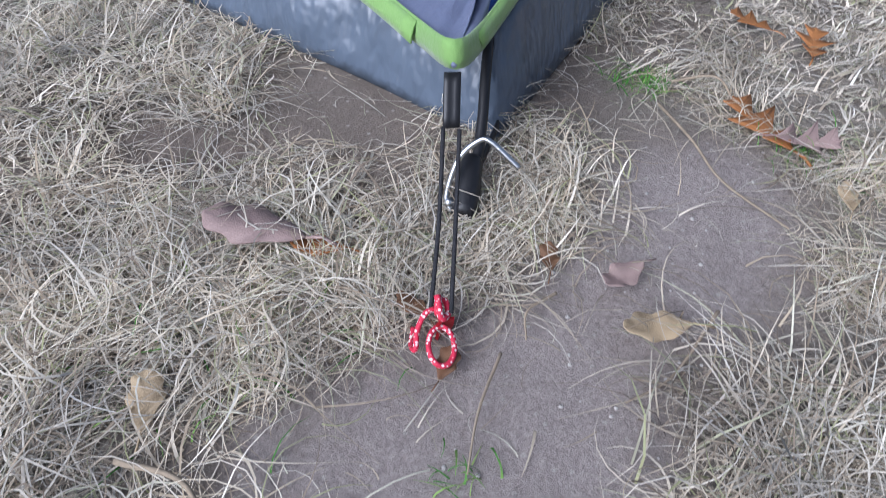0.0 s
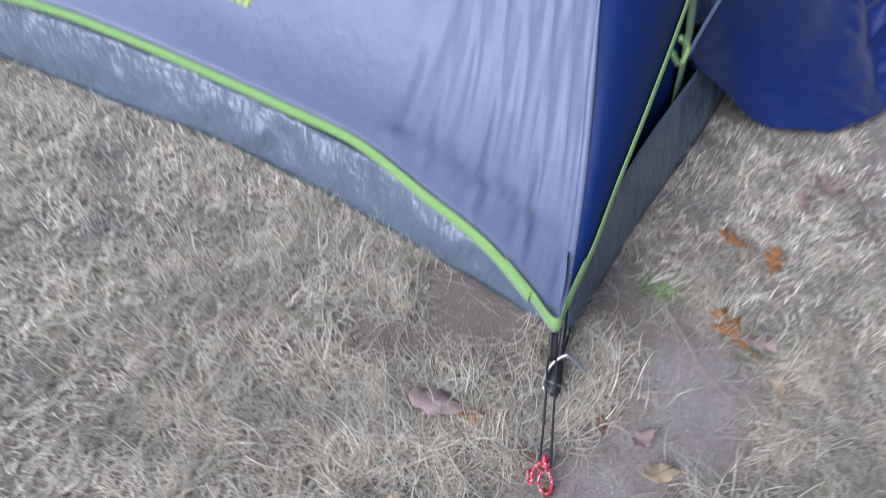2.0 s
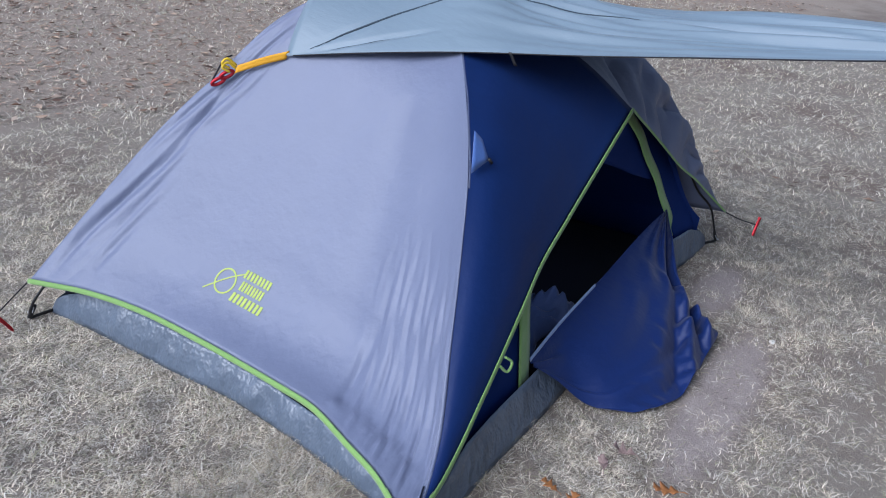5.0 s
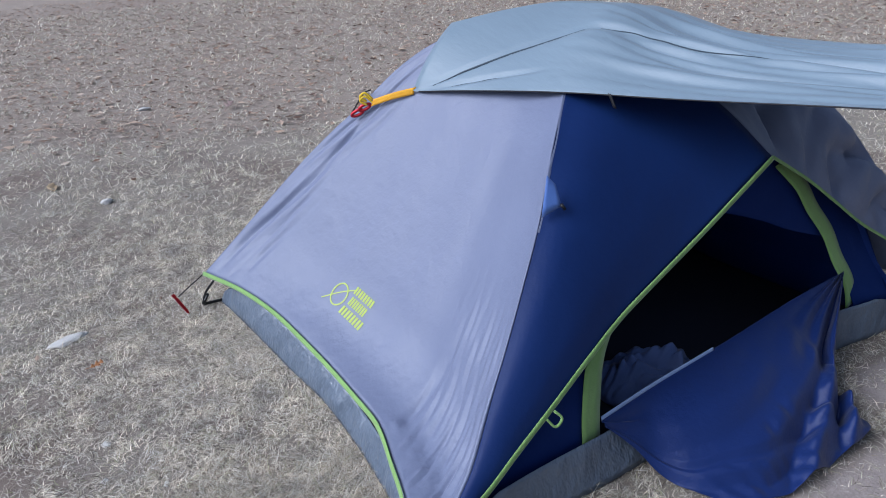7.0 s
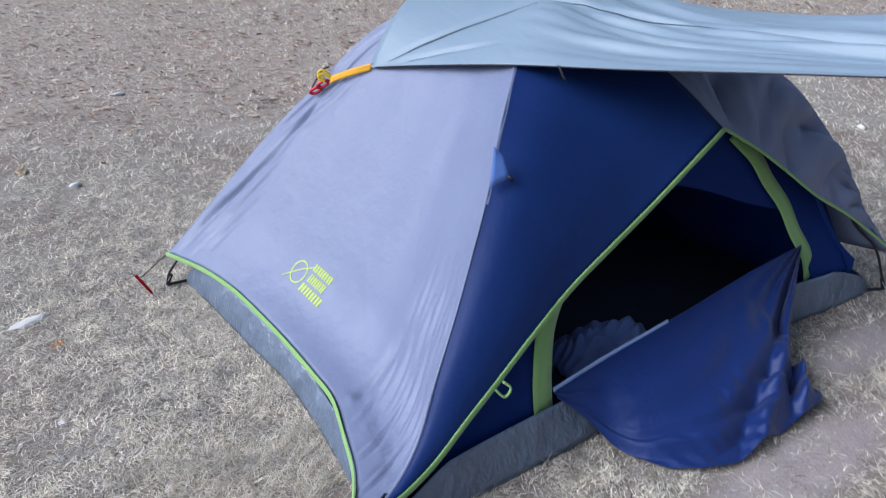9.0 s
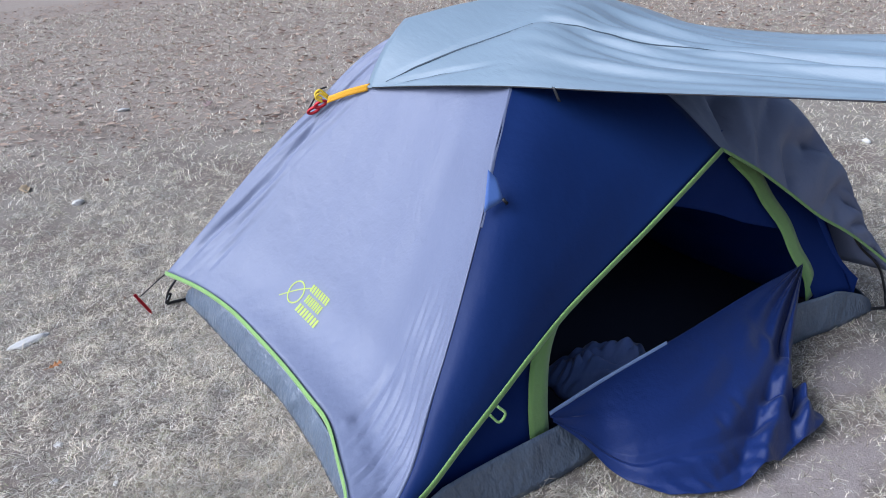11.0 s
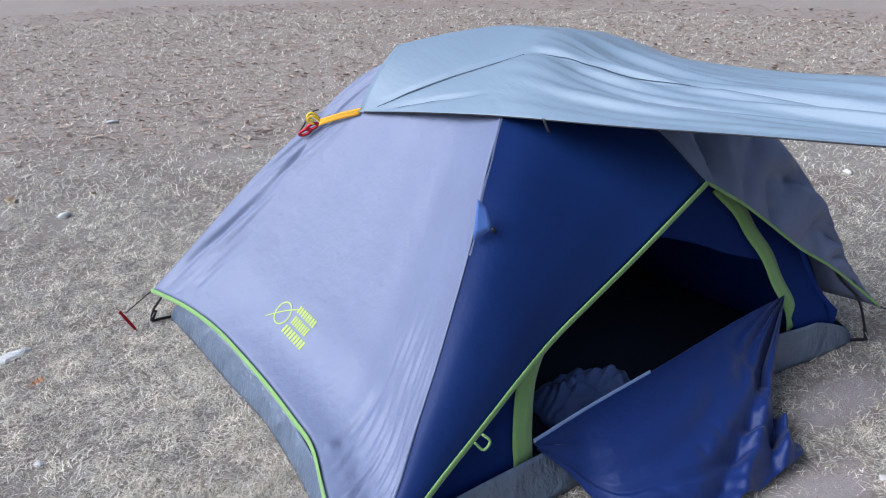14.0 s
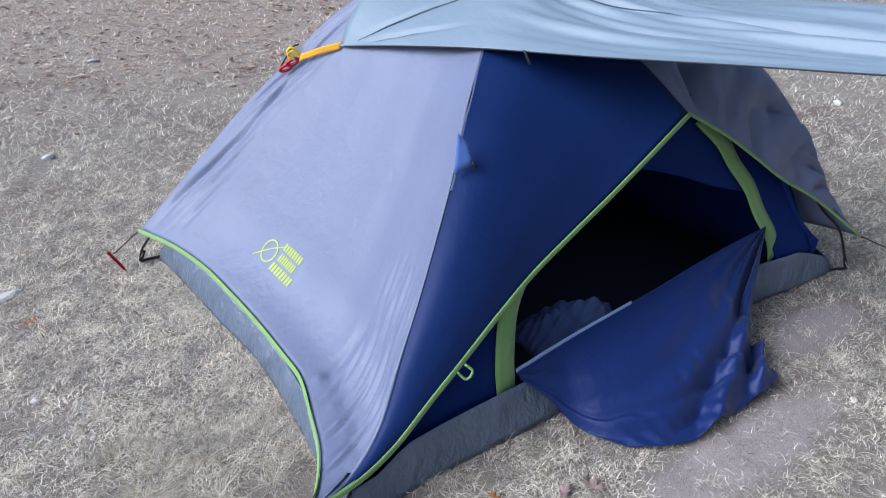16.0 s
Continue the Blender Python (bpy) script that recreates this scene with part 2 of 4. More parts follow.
def normals(g):
    du, dv = np.gradient(g, axis=1), np.gradient(g, axis=0)
    n = np.cross(du, dv)
    return n / np.maximum(np.linalg.norm(n, axis=2, keepdims=True), 1e-9)


def sheet(g):
    bm = bmesh.new()
    rows = [[bm.verts.new(p) for p in row] for row in g]
    for a, b in zip(rows, rows[1:]):
        for i in range(len(a) - 1):
            bm.faces.new((a[i], a[i + 1], b[i + 1], b[i]))
    bmesh.ops.remove_doubles(bm, verts=bm.verts, dist=1e-5)
    bmesh.ops.recalc_face_normals(bm, faces=bm.faces)
    return bm


def tube(pts, radius, sides=8, bm=None, taper=None):
    bm = bm or bmesh.new()
    p = np.array(pts, float)
    tan = np.gradient(p, axis=0)
    tan /= np.linalg.norm(tan, axis=1, keepdims=True)
    side = np.cross(tan[0], (0.3, 0.2, 1.0))
    rings = []
    for i, (c, t) in enumerate(zip(p, tan)):
        side = side - t * side.dot(t)
        side /= np.linalg.norm(side)
        up = np.cross(t, side)
        r = radius * (taper[i] if taper is not None else 1)
        rings.append([bm.verts.new(c + r * (math.cos(a) * side + math.sin(a) * up)) for a in np.linspace(0, 2 * math.pi, sides, endpoint=False)])
    for a, b in zip(rings, rings[1:]):
        for i in range(sides):
            bm.faces.new((a[i], a[(i + 1) % sides], b[(i + 1) % sides], b[i]))
    bm.faces.new(rings[0][::-1])
    bm.faces.new(rings[-1])
    return bm


def tape(pts, width, across, lift=0.0, rows=4, bulge=0.0015):
    """A flat band along a line; across: for each point (or one for all) the way its width lies."""
    p = np.array(pts, float)
    w = np.broadcast_to(np.array(across, float), p.shape)
    w = w / np.linalg.norm(w, axis=1, keepdims=True)
    t = np.gradient(p, axis=0)
    up = np.cross(t, w)
    up /= np.linalg.norm(up, axis=1, keepdims=True)
    k = np.linspace(-0.5, 0.5, rows)
    g = np.stack([p + w * width * a + up * (lift + bulge * (1 - 4 * a * a)) for a in k], 0)
    return sheet(g)


# ---- the ground ----
TRODDEN = ((-0.15, -0.130, 0.15, 0.11), (-0.05, -0.13, 0.09, 0.07), (0.10, -0.17, 0.15, 0.10), (-0.20, -0.05, 0.08, 0.06), (-0.24, -0.02, 0.06, 0.04), (1.15, -0.37, 0.5, 0.11), (1.85, -0.14, 0.25, 0.10))
THIN = ((0.09, 0.18, 0.08, 0.11), (0.21, 0.0, 0.06, 0.06), (0.19, -0.10, 0.07, 0.05), (-0.24, 0.00, 0.05, 0.03), (0.02, 0.09, 0.03, 0.03), (-0.06, 0.27, 0.04, 0.06))


def spread(x, y, spots):
    out = np.zeros_like(x)
    for cx, cy, rx, ry in spots:
        out = np.maximum(out, np.clip(1.6 - 1.1 * (((x - cx) / rx) ** 2 + ((y - cy) / ry) ** 2), 0, 1))
    return out


def bare(x, y):
    """0 to 1: how bare of grass the ground is (trodden dust before the tent, thin places at its edge)."""
    return np.maximum(spread(x, y, TRODDEN), spread(x, y, THIN))


def rolling(x, y):
    far = np.clip(np.hypot(x - 1.1, y - 0.8) - 1.8, 0, 30)
    return 0.004 * np.sin(5.1 * x + 1.3) * np.cos(4.3 * y) + 0.0025 * np.sin(13 * x + 7 * y) + np.minimum(far, 1) * 0.02 * np.sin(1.1 * x + 0.7 * y)


def build_ground():
    s = np.linspace(-1, 1, 361)
    axis = np.sinh(s * 7.2) / np.sinh(7.2) * 420
    gx, gy = np.meshgrid(axis + 0.7, axis + 0.6)
    z = rolling(gx, gy)
    v = np.stack([gx.ravel(), gy.ravel(), z.ravel()], 1)
    n = len(s)
    i = np.arange(n * n).reshape(n, n)
    f = np.stack([i[:-1, :-1].ravel(), i[:-1, 1:].ravel(), i[1:, 1:].ravel(), i[1:, :-1].ravel()], 1)
    me = bpy.data.meshes.new("ground")
    me.from_pydata(v.tolist(), [], f.tolist())
    me.polygons.foreach_set("use_smooth", [True] * len(me.polygons))
    me.attributes.new("worn", "FLOAT", "POINT").data.foreach_set("value", spread(v[:, 0], v[:, 1], TRODDEN).astype(np.float32))
    me.materials.append(SOIL)
    return tagged(new("ground", me), "grey-brown dry soil with matted straw thatch", "ground", kind="structure")


build_ground()
rng = np.random.default_rng(4)


def inside_tent(x, y):
    return (x > 0.16) & (x < 2.15) & (y > 0.08) & (y < 1.58)


def blade_field(name, mat, x, y, length, width, rise, curl, steps, label, lie=None):
    """One mesh of separate curved grass blades rooted at x, y."""
    keep = ~inside_tent(x, y)
    head = rng.uniform(0, 2 * math.pi, len(x)) if lie is None else lie
    x, y, length, width, rise, curl, head = (a[keep] for a in (x, y, length, width, rise, curl, head))
    n = len(x)
    pos = np.stack([x, y, rolling(x, y) - 0.002], 1)
    ring = []
    for k in range(steps + 1):
        s = k / steps
        a = head + curl * s
        w = width * (1 - 0.85 * s) * 0.5
        side = np.stack([-np.sin(a) * w, np.cos(a) * w, np.zeros(n)], 1)
        ring.append((pos - side, pos + side))
        e = rise * (1 - 1.9 * s)
        step = length / steps
        pos = pos + np.stack([np.cos(a) * np.cos(e) * step, np.sin(a) * np.cos(e) * step, np.sin(e) * step], 1)
        pos[:, 2] = np.maximum(pos[:, 2], rolling(pos[:, 0], pos[:, 1]) + 0.001)
    verts = np.stack([p for pair in ring for p in pair], 1).reshape(-1, 3)
    m = 2 * (steps + 1)
    base = np.arange(n)[:, None] * m
    faces = np.concatenate([np.stack([base[:, 0] + 2 * k, base[:, 0] + 2 * k + 1, base[:, 0] + 2 * k + 3, base[:, 0] + 2 * k + 2], 1) for k in range(steps)])
    me = bpy.data.meshes.new(name)
    me.from_pydata(verts.tolist(), [], faces.tolist())
    me.materials.append(mat)
    return tagged(new(name, me), label, "grass", kind="stuff")


def scatter(n, cx, cy, spread_x, spread_y, bare_keep=0.12):
    x, y = rng.normal(cx, spread_x, n), rng.normal(cy, spread_y, n)
    clump = 0.5 + 0.5 * np.sin(9 * x + 3 * np.sin(7 * y)) * np.sin(8 * y + 2 * np.sin(5 * x))
    keep = rng.random(n) < (1 - (1 - bare_keep) * bare(x, y)) * (0.45 + 0.55 * clump)
    return x[keep], y[keep]


def gaps(x, y):
    """0 to 1: uneven open places between the grass clumps."""
    a = np.sin(23 * x + 4 * np.sin(19 * y)) * np.sin(21 * y + 3 * np.sin(17 * x))
    b = np.sin(9.1 * x + 2.2 * np.sin(6.3 * y) + 1) * np.sin(8.3 * y + 2 * np.sin(7.7 * x))
    return np.clip(0.5 + 0.4 * a + 0.45 * b, 0, 1)


def clumps(count, cx, cy, spread_x, spread_y, per, size, bare_keep, open_share=0.3):
    """Roots and headings of grass lying in combed clumps."""
    kx, ky = rng.normal(cx, spread_x, count), rng.normal(cy, spread_y, count)
    keep = rng.random(count) > (1 - bare_keep) * bare(kx, ky)
    kx, ky = kx[keep], ky[keep]
    lie = rng.uniform(0, 2 * math.pi, len(kx))
    n = rng.integers(per // 3, per, len(kx))
    x = np.repeat(kx, n) + rng.normal(0, 1, n.sum()) * np.repeat(rng.uniform(0.4, 1.3, len(kx)) * size, n)
    y = np.repeat(ky, n) + rng.normal(0, 1, n.sum()) * np.repeat(rng.uniform(0.4, 1.3, len(kx)) * size, n)
    head = np.repeat(lie, n) + rng.normal(0, 0.75, n.sum())
    worn = np.maximum(bare(x, y), 0.85 * bare(x + 0.05 * np.cos(head), y + 0.05 * np.sin(head)))
    keep = rng.random(len(x)) > np.maximum((1 - bare_keep) * worn, open_share * np.clip(gaps(x, y) * 2.4 - 1.05, 0, 1))
    return x[keep], y[keep], head[keep]


x, y, h = clumps(560, -0.10, 0.08, 0.28, 0.28, 110, 0.028, 0.05, 0.9)
n = len(x)
blade_field("straw_grass", STRAW, x, y, rng.uniform(0.03, 0.12, n), rng.uniform(0.0008, 0.0014, n) + 0.0016 * rng.random(n) ** 3, rng.uniform(0.1, 1.0, n), rng.normal(0, 1.9, n), 7, "long curled dry straw grass matted over soil", h)
x, y = scatter(9000, -0.06, 0.0, 0.26, 0.26, 0.05)
n = len(x)
blade_field("loose_straw", STRAW, x, y, rng.uniform(0.010, 0.05, n), rng.uniform(0.0006, 0.0012, n), rng.uniform(0.0, 0.4, n), rng.normal(0, 1.3, n), 5, "loose fine dry straw scattered over soil")
fields = [clumps(5200, -0.05, 1.15, 0.55, 1.0, 46, 0.030, 0.25), clumps(1800, 1.4, -0.28, 0.85, 0.28, 50, 0.034, 0.30), clumps(1000, 2.9, 0.5, 0.5, 0.7, 46, 0.034, 0.3)]
x, y, h = (np.concatenate([f[k] for f in fields]) for k in range(3))
clear = np.hypot(x + 0.02, y + 0.08) > rng.uniform(0.34, 0.50, len(x))
x, y, h = x[clear], y[clear], h[clear]
n = len(x)
blade_field("short_turf", TURF, x, y, rng.uniform(0.012, 0.046, n), rng.uniform(0.0014, 0.0038, n), rng.uniform(0.1, 0.9, n), rng.normal(0, 1.2, n), 3, "short frost-bleached dry turf round the tent", h)
r = 2.1 + 8.2 * rng.random(230000) ** 0.85
a = rng.uniform(-0.35, 2.15, len(r))
x, y = -0.3 + r * np.cos(a), -1.0 + r * np.sin(a)
keep = rng.random(len(r)) > np.maximum(0.9 * bare(x, y), np.maximum(0.55 * np.clip(gaps(0.6 * x, 0.6 * y) * 2.2 - 1, 0, 1), 0.5 * (0.28 * x + y > 3.9)))
x, y, r = x[keep], y[keep], r[keep]
n = len(x)
blade_field("far_turf", FARTURF, x, y, rng.uniform(0.018, 0.042, n) + 0.004 * r, rng.uniform(0.5, 1.6, n) * (0.0012 + 0.0007 * r), rng.uniform(0.1, 0.8, n), rng.normal(0, 1.0, n), 2, "pale dry turf of the open field")


def litter_field():
    count = 80000
    r = 2.2 + 9 * rng.random(count) ** 0.6
    a = rng.uniform(-0.35, 2.1, count)
    x, y = -0.3 + r * np.cos(a), -1.0 + r * np.sin(a)
    far = 0.28 * x + y
    keep = (rng.random(count) < np.clip((far + 0.35 * np.sin(2.3 * x) * np.sin(1.7 * y) - 3.45) / 0.6, 0.012, 1)) & ~inside_tent(x, y)
    x, y = x[keep], y[keep]
    n = len(x)
    size = rng.uniform(0.006, 0.017, n) + 0.03 * rng.random(n) ** 9
    turn = rng.uniform(0, 6.28, n)
    z = rolling(x, y) + 0.008
    verts, faces = [], []
    for i in range(n):
        c, s, k = math.cos(turn[i]), math.sin(turn[i]), size[i]
        lift = rng.uniform(0, 0.5, 4) * k
        for j, (p, q) in enumerate(((-1, 0), (0, -0.45), (1, 0), (0, 0.45))):
            verts.append((x[i] + k * (p * c - q * s), y[i] + k * (p * s + q * c), z[i] + lift[j]))
        faces += [(4 * i, 4 * i + 1, 4 * i + 2), (4 * i, 4 * i + 2, 4 * i + 3)]
    me = bpy.data.meshes.new("leaf_litter")
    me.from_pydata(verts, [], faces)
    me.materials.append(LITTER)
    tagged(new("leaf_litter", me), "scattered brown fallen leaves on the far field", "leaves", kind="stuff")


litter_field()


def tuft(x, y, count, length, spread, mat, label):
    r2 = np.random.default_rng(int(abs(x * 1000) + abs(y * 100)))
    bx, by = r2.normal(x, spread, count), r2.normal(y, spread, count)
    ob = blade_field("grass_tuft", mat, bx, by, r2.uniform(0.5, 1, count) * length, r2.uniform(0.001, 0.0022, count), r2.uniform(0.5, 1.3, count), r2.normal(0, 0.8, count), 4, label)
    ob["category"] = "grass tuft"
    return ob


tuft(0.290, -0.052, 85, 0.045, 0.016, GREENBLADE, "small fresh green grass tuft in bare soil")
tuft(0.27, -0.225, 60, 0.045, 0.018, GREENBLADE, "thin green grass tuft beside an orange leaf")
tuft(-0.20, -0.11, 26, 0.03, 0.02, GREENBLADE, "sparse green grass tuft on bare soil")
tuft(-0.19, 0.10, 60, 0.05, 0.05, GREENBLADE, "green shoots in matted dry straw")
tuft(-0.06, -0.31, 420, 0.12, 0.05, STRAW, "dense clump of long pale straw")
tuft(0.05, -0.04, 260, 0.08, 0.05, STRAW, "yellow straw clump at the pole foot")
tuft(-0.37, 3.02, 160, 0.09, 0.08, STRAW, "yellowish dry grass clump in the field")


# ---- fallen leaves, stones, twigs ----
def leaf(x, y, size, turn, mat, label, lobes=4, curl=0.25, z=0.012):
    """A lobed dry leaf with a midrib fold and a stalk."""
    bm = bmesh.new()
    steps = 36
    right, left, mid = [], [], []
    for i in range(steps + 1):
        s = i / steps
        env = 0.30 * math.sin(math.pi * s) ** 0.75 if 0 < s < 1 else 0.003
        saw = 1 - abs(2 * ((lobes * s) % 1.0) - 1)
        w = env * (0.30 + 1.05 * saw**1.3) if lobes else env * (0.85 + 0.12 * math.sin(17 * s + size * 300))
        w = max(w, 0.004)
        h = curl * (s - 0.5) ** 2
        mid.append(bm.verts.new((s - 0.5, 0, h)))
        for row, k in ((right, 1), (left, -1)):
            row.append(bm.verts.new((s - 0.5 + 0.45 * w, k * w, h + curl * 0.9 * w * (1 + 0.3 * math.sin(9 * s + k)))))
    for i in range(steps):
        bm.faces.new((mid[i], mid[i + 1], right[i + 1], right[i]))
        bm.faces.new((mid[i + 1], mid[i], left[i], left[i + 1]))
    tube([(-0.5, 0, curl / 4), (-0.65, 0.02, 0.1), (-0.8, 0.05, 0.08)], 0.012, 5, bm)
    ob = part("fallen_leaf", bm, mat, None, label, True, 0.012)
    ob["category"], ob["group"] = "leaf", "fallen leaves near the tent"
    ob.matrix_basis = pose(x, y, z, 6, -5, turn) @ Matrix.Scale(size, 4)
    return ob


leaf(0.270, -0.178, 0.085, 60, LEAF_ORANGE, "bright rust-orange lobed oak leaf on bare soil", 3)
leaf(0.268, -0.222, 0.06, -70, LEAF_BROWN, "curled brown leaf beside an orange leaf", 3, 0.6)
leaf(0.208, -0.27, 0.035, 20, LEAF_TAN, "small tan curled leaf on soil", 0, 0.7)
leaf(-0.022, -0.177, 0.055, 130, LEAF_TAN, "pale tan dry leaf with a stalk", 0, 0.5)
leaf(0.012, -0.138, 0.045, 160, LEAF_BROWN, "narrow mauve-brown dry leaf", 0, 0.6)
leaf(-0.112, 0.125, 0.085, 110, LEAF_BROWN, "mauve-brown flat leaf under straw", 0, 0.12, 0.024)
leaf(-0.095, 0.076, 0.045, 120, LEAF_ORANGE, "orange-brown curled leaf in straw", 0, 0.5)
leaf(-0.103, -0.017, 0.032, 80, LEAF_DARK, "small rust-brown leaf scrap beside the peg", 0, 0.6)
leaf(-0.130, -0.063, 0.030, 10, LEAF_DARK, "dark brown bark scrap below the peg cord", 0, 0.3, 0.012)
leaf(-0.262, 0.085, 0.045, 40, LEAF_TAN, "yellowish tan leaf in straw", 0, 0.4)
leaf(-0.004, -0.080, 0.030, 30, LEAF_DARK, "dark curled bark scrap in straw", 0, 0.8)
leaf(0.46, -0.19, 0.06, 10, LEAF_ORANGE, "rust-orange lobed leaf on thin turf", 3)
leaf(0.467, -0.117, 0.055, 80, LEAF_ORANGE, "small orange leaf on thin turf", 3)
leaf(0.638, -0.194, 0.055, 30, LEAF_BROWN, "brown leaf on thin turf", 0, 0.5)
leaf(0.662, -0.373, 0.075, 120, LEAF_ORANGE, "orange oak leaf on turf", 3)
leaf(0.714, -0.223, 0.07, 100, LEAF_BROWN, "crumpled brown leaf before the groundsheet", 3, 0.8)
leaf(-0.496, 1.423, 0.05, 15, LEAF_ORANGE, "small brown-orange leaf in the turf", 3)
leaf(0.796, 4.251, 0.12, 60, LEAF_BROWN, "large brown leaf in the field", 3, 0.6)
leaf(-0.482, 3.262, 0.10, 95, LEAF_TAN, "pale upright curled leaf in the field", 0, 0.8)


def stone(x, y, sx, sy, sz, turn, label, mat=STONE):
    bm = bmesh.new()
    bmesh.ops.create_icosphere(bm, subdivisions=3, radius=1)
    for v in bm.verts:
        v.co *= 1 + 0.40 * noise.noise(v.co * 1.7 + Vector((x, y, 0)) * 5) + 0.06 * noise.noise(v.co * 6)
    ob = part("stone", bm, mat, None, label)
    ob["category"], ob["group"] = "stone", "pale stones in the turf"
    ob.matrix_basis = pose(x, y, float(rolling(np.array(x), np.array(y))) + sz * 0.35, 0, 0, turn) @ Matrix.Diagonal((sx, sy, sz, 1))


stone(-0.569, 1.667, 0.070, 0.028, 0.011, 15, "flat pale limestone lying in the turf")
stone(-0.527, 0.986, 0.012, 0.015, 0.006, 40, "small white pebble in dry turf")
stone(-0.554, 0.83, 0.011, 0.009, 0.006, 10, "small white pebble in dry turf")
stone(-0.40, 0.72, 0.010, 0.008, 0.006, 70, "small pale pebble in dry turf")
stone(0.241, 4.592, 0.05, 0.02, 0.016, 5, "white stone far out in the field")
stone(3.934, 1.079, 0.032, 0.018, 0.016, 60, "white stone behind the tent")
stone(-0.25, 2.9, 0.03, 0.02, 0.02, 20, "pale stone in the field")
stone(1.62, -0.42, 0.012, 0.010, 0.008, 20, "pale pebble on worn soil")
for k in range(60):
    px, py = rng.normal(-0.02, 0.16), rng.normal(-0.15, 0.05)
    s = rng.uniform(0.0008, 0.0020)
    stone(px, py, s, s * 0.8, s * 0.7, 30 * k, "tiny pale pebble on bare soil", GRIT)


def twig(pts, radius, label):
    line = smooth_line(pts, 24)
    ob = part("twig", tube(line, radius, 6, None, np.linspace(1, 0.5, 24)), WOODEN, None, label)
    ob["category"], ob["group"] = "twig", "dry stems at the pegged corner"
    return ob


twig([(0.25, -0.08, 0.012), (0.20, -0.13, 0.02), (0.17, -0.17, 0.012), (0.14, -0.235, 0.014)], 0.0016, "long pale curved dry stem on soil")
twig([(0.29, -0.08, 0.015), (0.30, -0.12, 0.03), (0.285, -0.15, 0.014)], 0.0018, "thick pale dry stem by the green tuft")
twig([(0.06, 0.07, 0.014), (0.03, 0.04, 0.02), (0.0, 0.05, 0.014), (-0.05, 0.09, 0.012)], 0.0018, "straight straw stem beside the cords")
twig([(-0.10, -0.09, 0.01), (-0.15, -0.10, 0.014), (-0.19, -0.115, 0.01)], 0.0013, "short dry stem on bare soil")
twig([(-0.03, -0.10, 0.012), (-0.06, -0.09, 0.015), (-0.08, -0.10, 0.01)], 0.0014, "short dry stem on bare soil")
twig([(-0.30, 0.07, 0.012), (-0.29, 0.02, 0.022), (-0.31, -0.02, 0.012)], 0.0025, "thick weathered straw stalk")
twig([(0.02, -0.21, 0.014), (-0.05, -0.2, 0.01), (-0.09, -0.18, 0.012)], 0.0015, "long leaf stalk on soil")


# ---- the tent ----
tent = tagged(new("dome_tent"), "lavender-grey dome tent with navy front, lime green edging and open door", "tent")
CROWN = (1.15, 0.88, 1.105)
A_FLY, B_FLY, C_FLY, D_FLY = (0.010, 0.024, 0.143), (2.27, 0.0, 0.16), (-0.033, 1.615, 0.150), (2.24, 1.60, 0.15)
A_RIDGE = [A_FLY, (0.14, 0.066, 0.140), (0.255, 0.117, 0.205), (0.347, 0.172, 0.325), (0.446, 0.230, 0.447), (0.542, 0.290, 0.577),
           (0.638, 0.354, 0.710), (0.734, 0.437, 0.838), (0.870, 0.560, 0.948), (1.0, 0.69, 1.035), (1.08, 0.79, 1.078), CROWN]
C_RIDGE = [C_FLY, (0.146, 1.570, 0.325), (0.365, 1.465, 0.573), (0.491, 1.390, 0.711), (0.572, 1.333, 0.796), (0.713, 1.232, 0.954), (0.834, 1.133, 1.046), (0.981, 1.020, 1.088), CROWN]
B_RIDGE = [B_FLY, (2.18, 0.085, 0.28), (2.09, 0.18, 0.50), (2.0, 0.265, 0.67), (1.86, 0.35, 0.83), (1.65, 0.50, 0.975), (1.4, 0.69, 1.08), CROWN]
D_RIDGE = [D_FLY, (2.1, 1.5, 0.36), (1.9, 1.36, 0.62), (1.7, 1.22, 0.83), (1.45, 1.05, 1.02), (1.28, 0.93, 1.11), CROWN]
SIDE_HEM = [C_FLY, (0.050, 1.391, 0.163), (0.108, 1.187, 0.157), (0.141, 0.990, 0.145), (0.166, 0.814, 0.130), (0.180, 0.633, 0.123),
            (0.186, 0.493, 0.116), (0.150, 0.330, 0.114), (0.115, 0.200, 0.120), (0.06, 0.09, 0.130), A_FLY]
BACK_HEM = [D_FLY, (1.7, 1.50, 0.15), (1.1, 1.46, 0.15), (0.5, 1.51, 0.15), C_FLY]
FAR_HEM = [B_FLY, (2.15, 0.35, 0.15), (2.08, 0.8, 0.15), (2.12, 1.25, 0.15), D_FLY]
APEX = (1.400, 0.215, 0.782)
DOOR_LEFT = [A_FLY, (0.09, 0.040, 0.132), (0.18, 0.052, 0.142), (0.28, 0.070, 0.175), (0.39, 0.086, 0.250), (0.515, 0.107, 0.326), (0.642, 0.132, 0.400),
             (0.785, 0.163, 0.468), (0.930, 0.178, 0.537), (1.09, 0.195, 0.608), (1.24, 0.205, 0.69), APEX]
DOOR_RIGHT = [B_FLY, (2.14, 0.07, 0.275), (2.02, 0.105, 0.365), (1.88, 0.145, 0.455), (1.733, 0.181, 0.567), (1.609, 0.21, 0.659), (1.5, 0.217, 0.725), APEX]
TOP_SEAM = [CROWN, (1.22, 0.66, 1.055), (1.33, 0.40, 0.925), APEX]


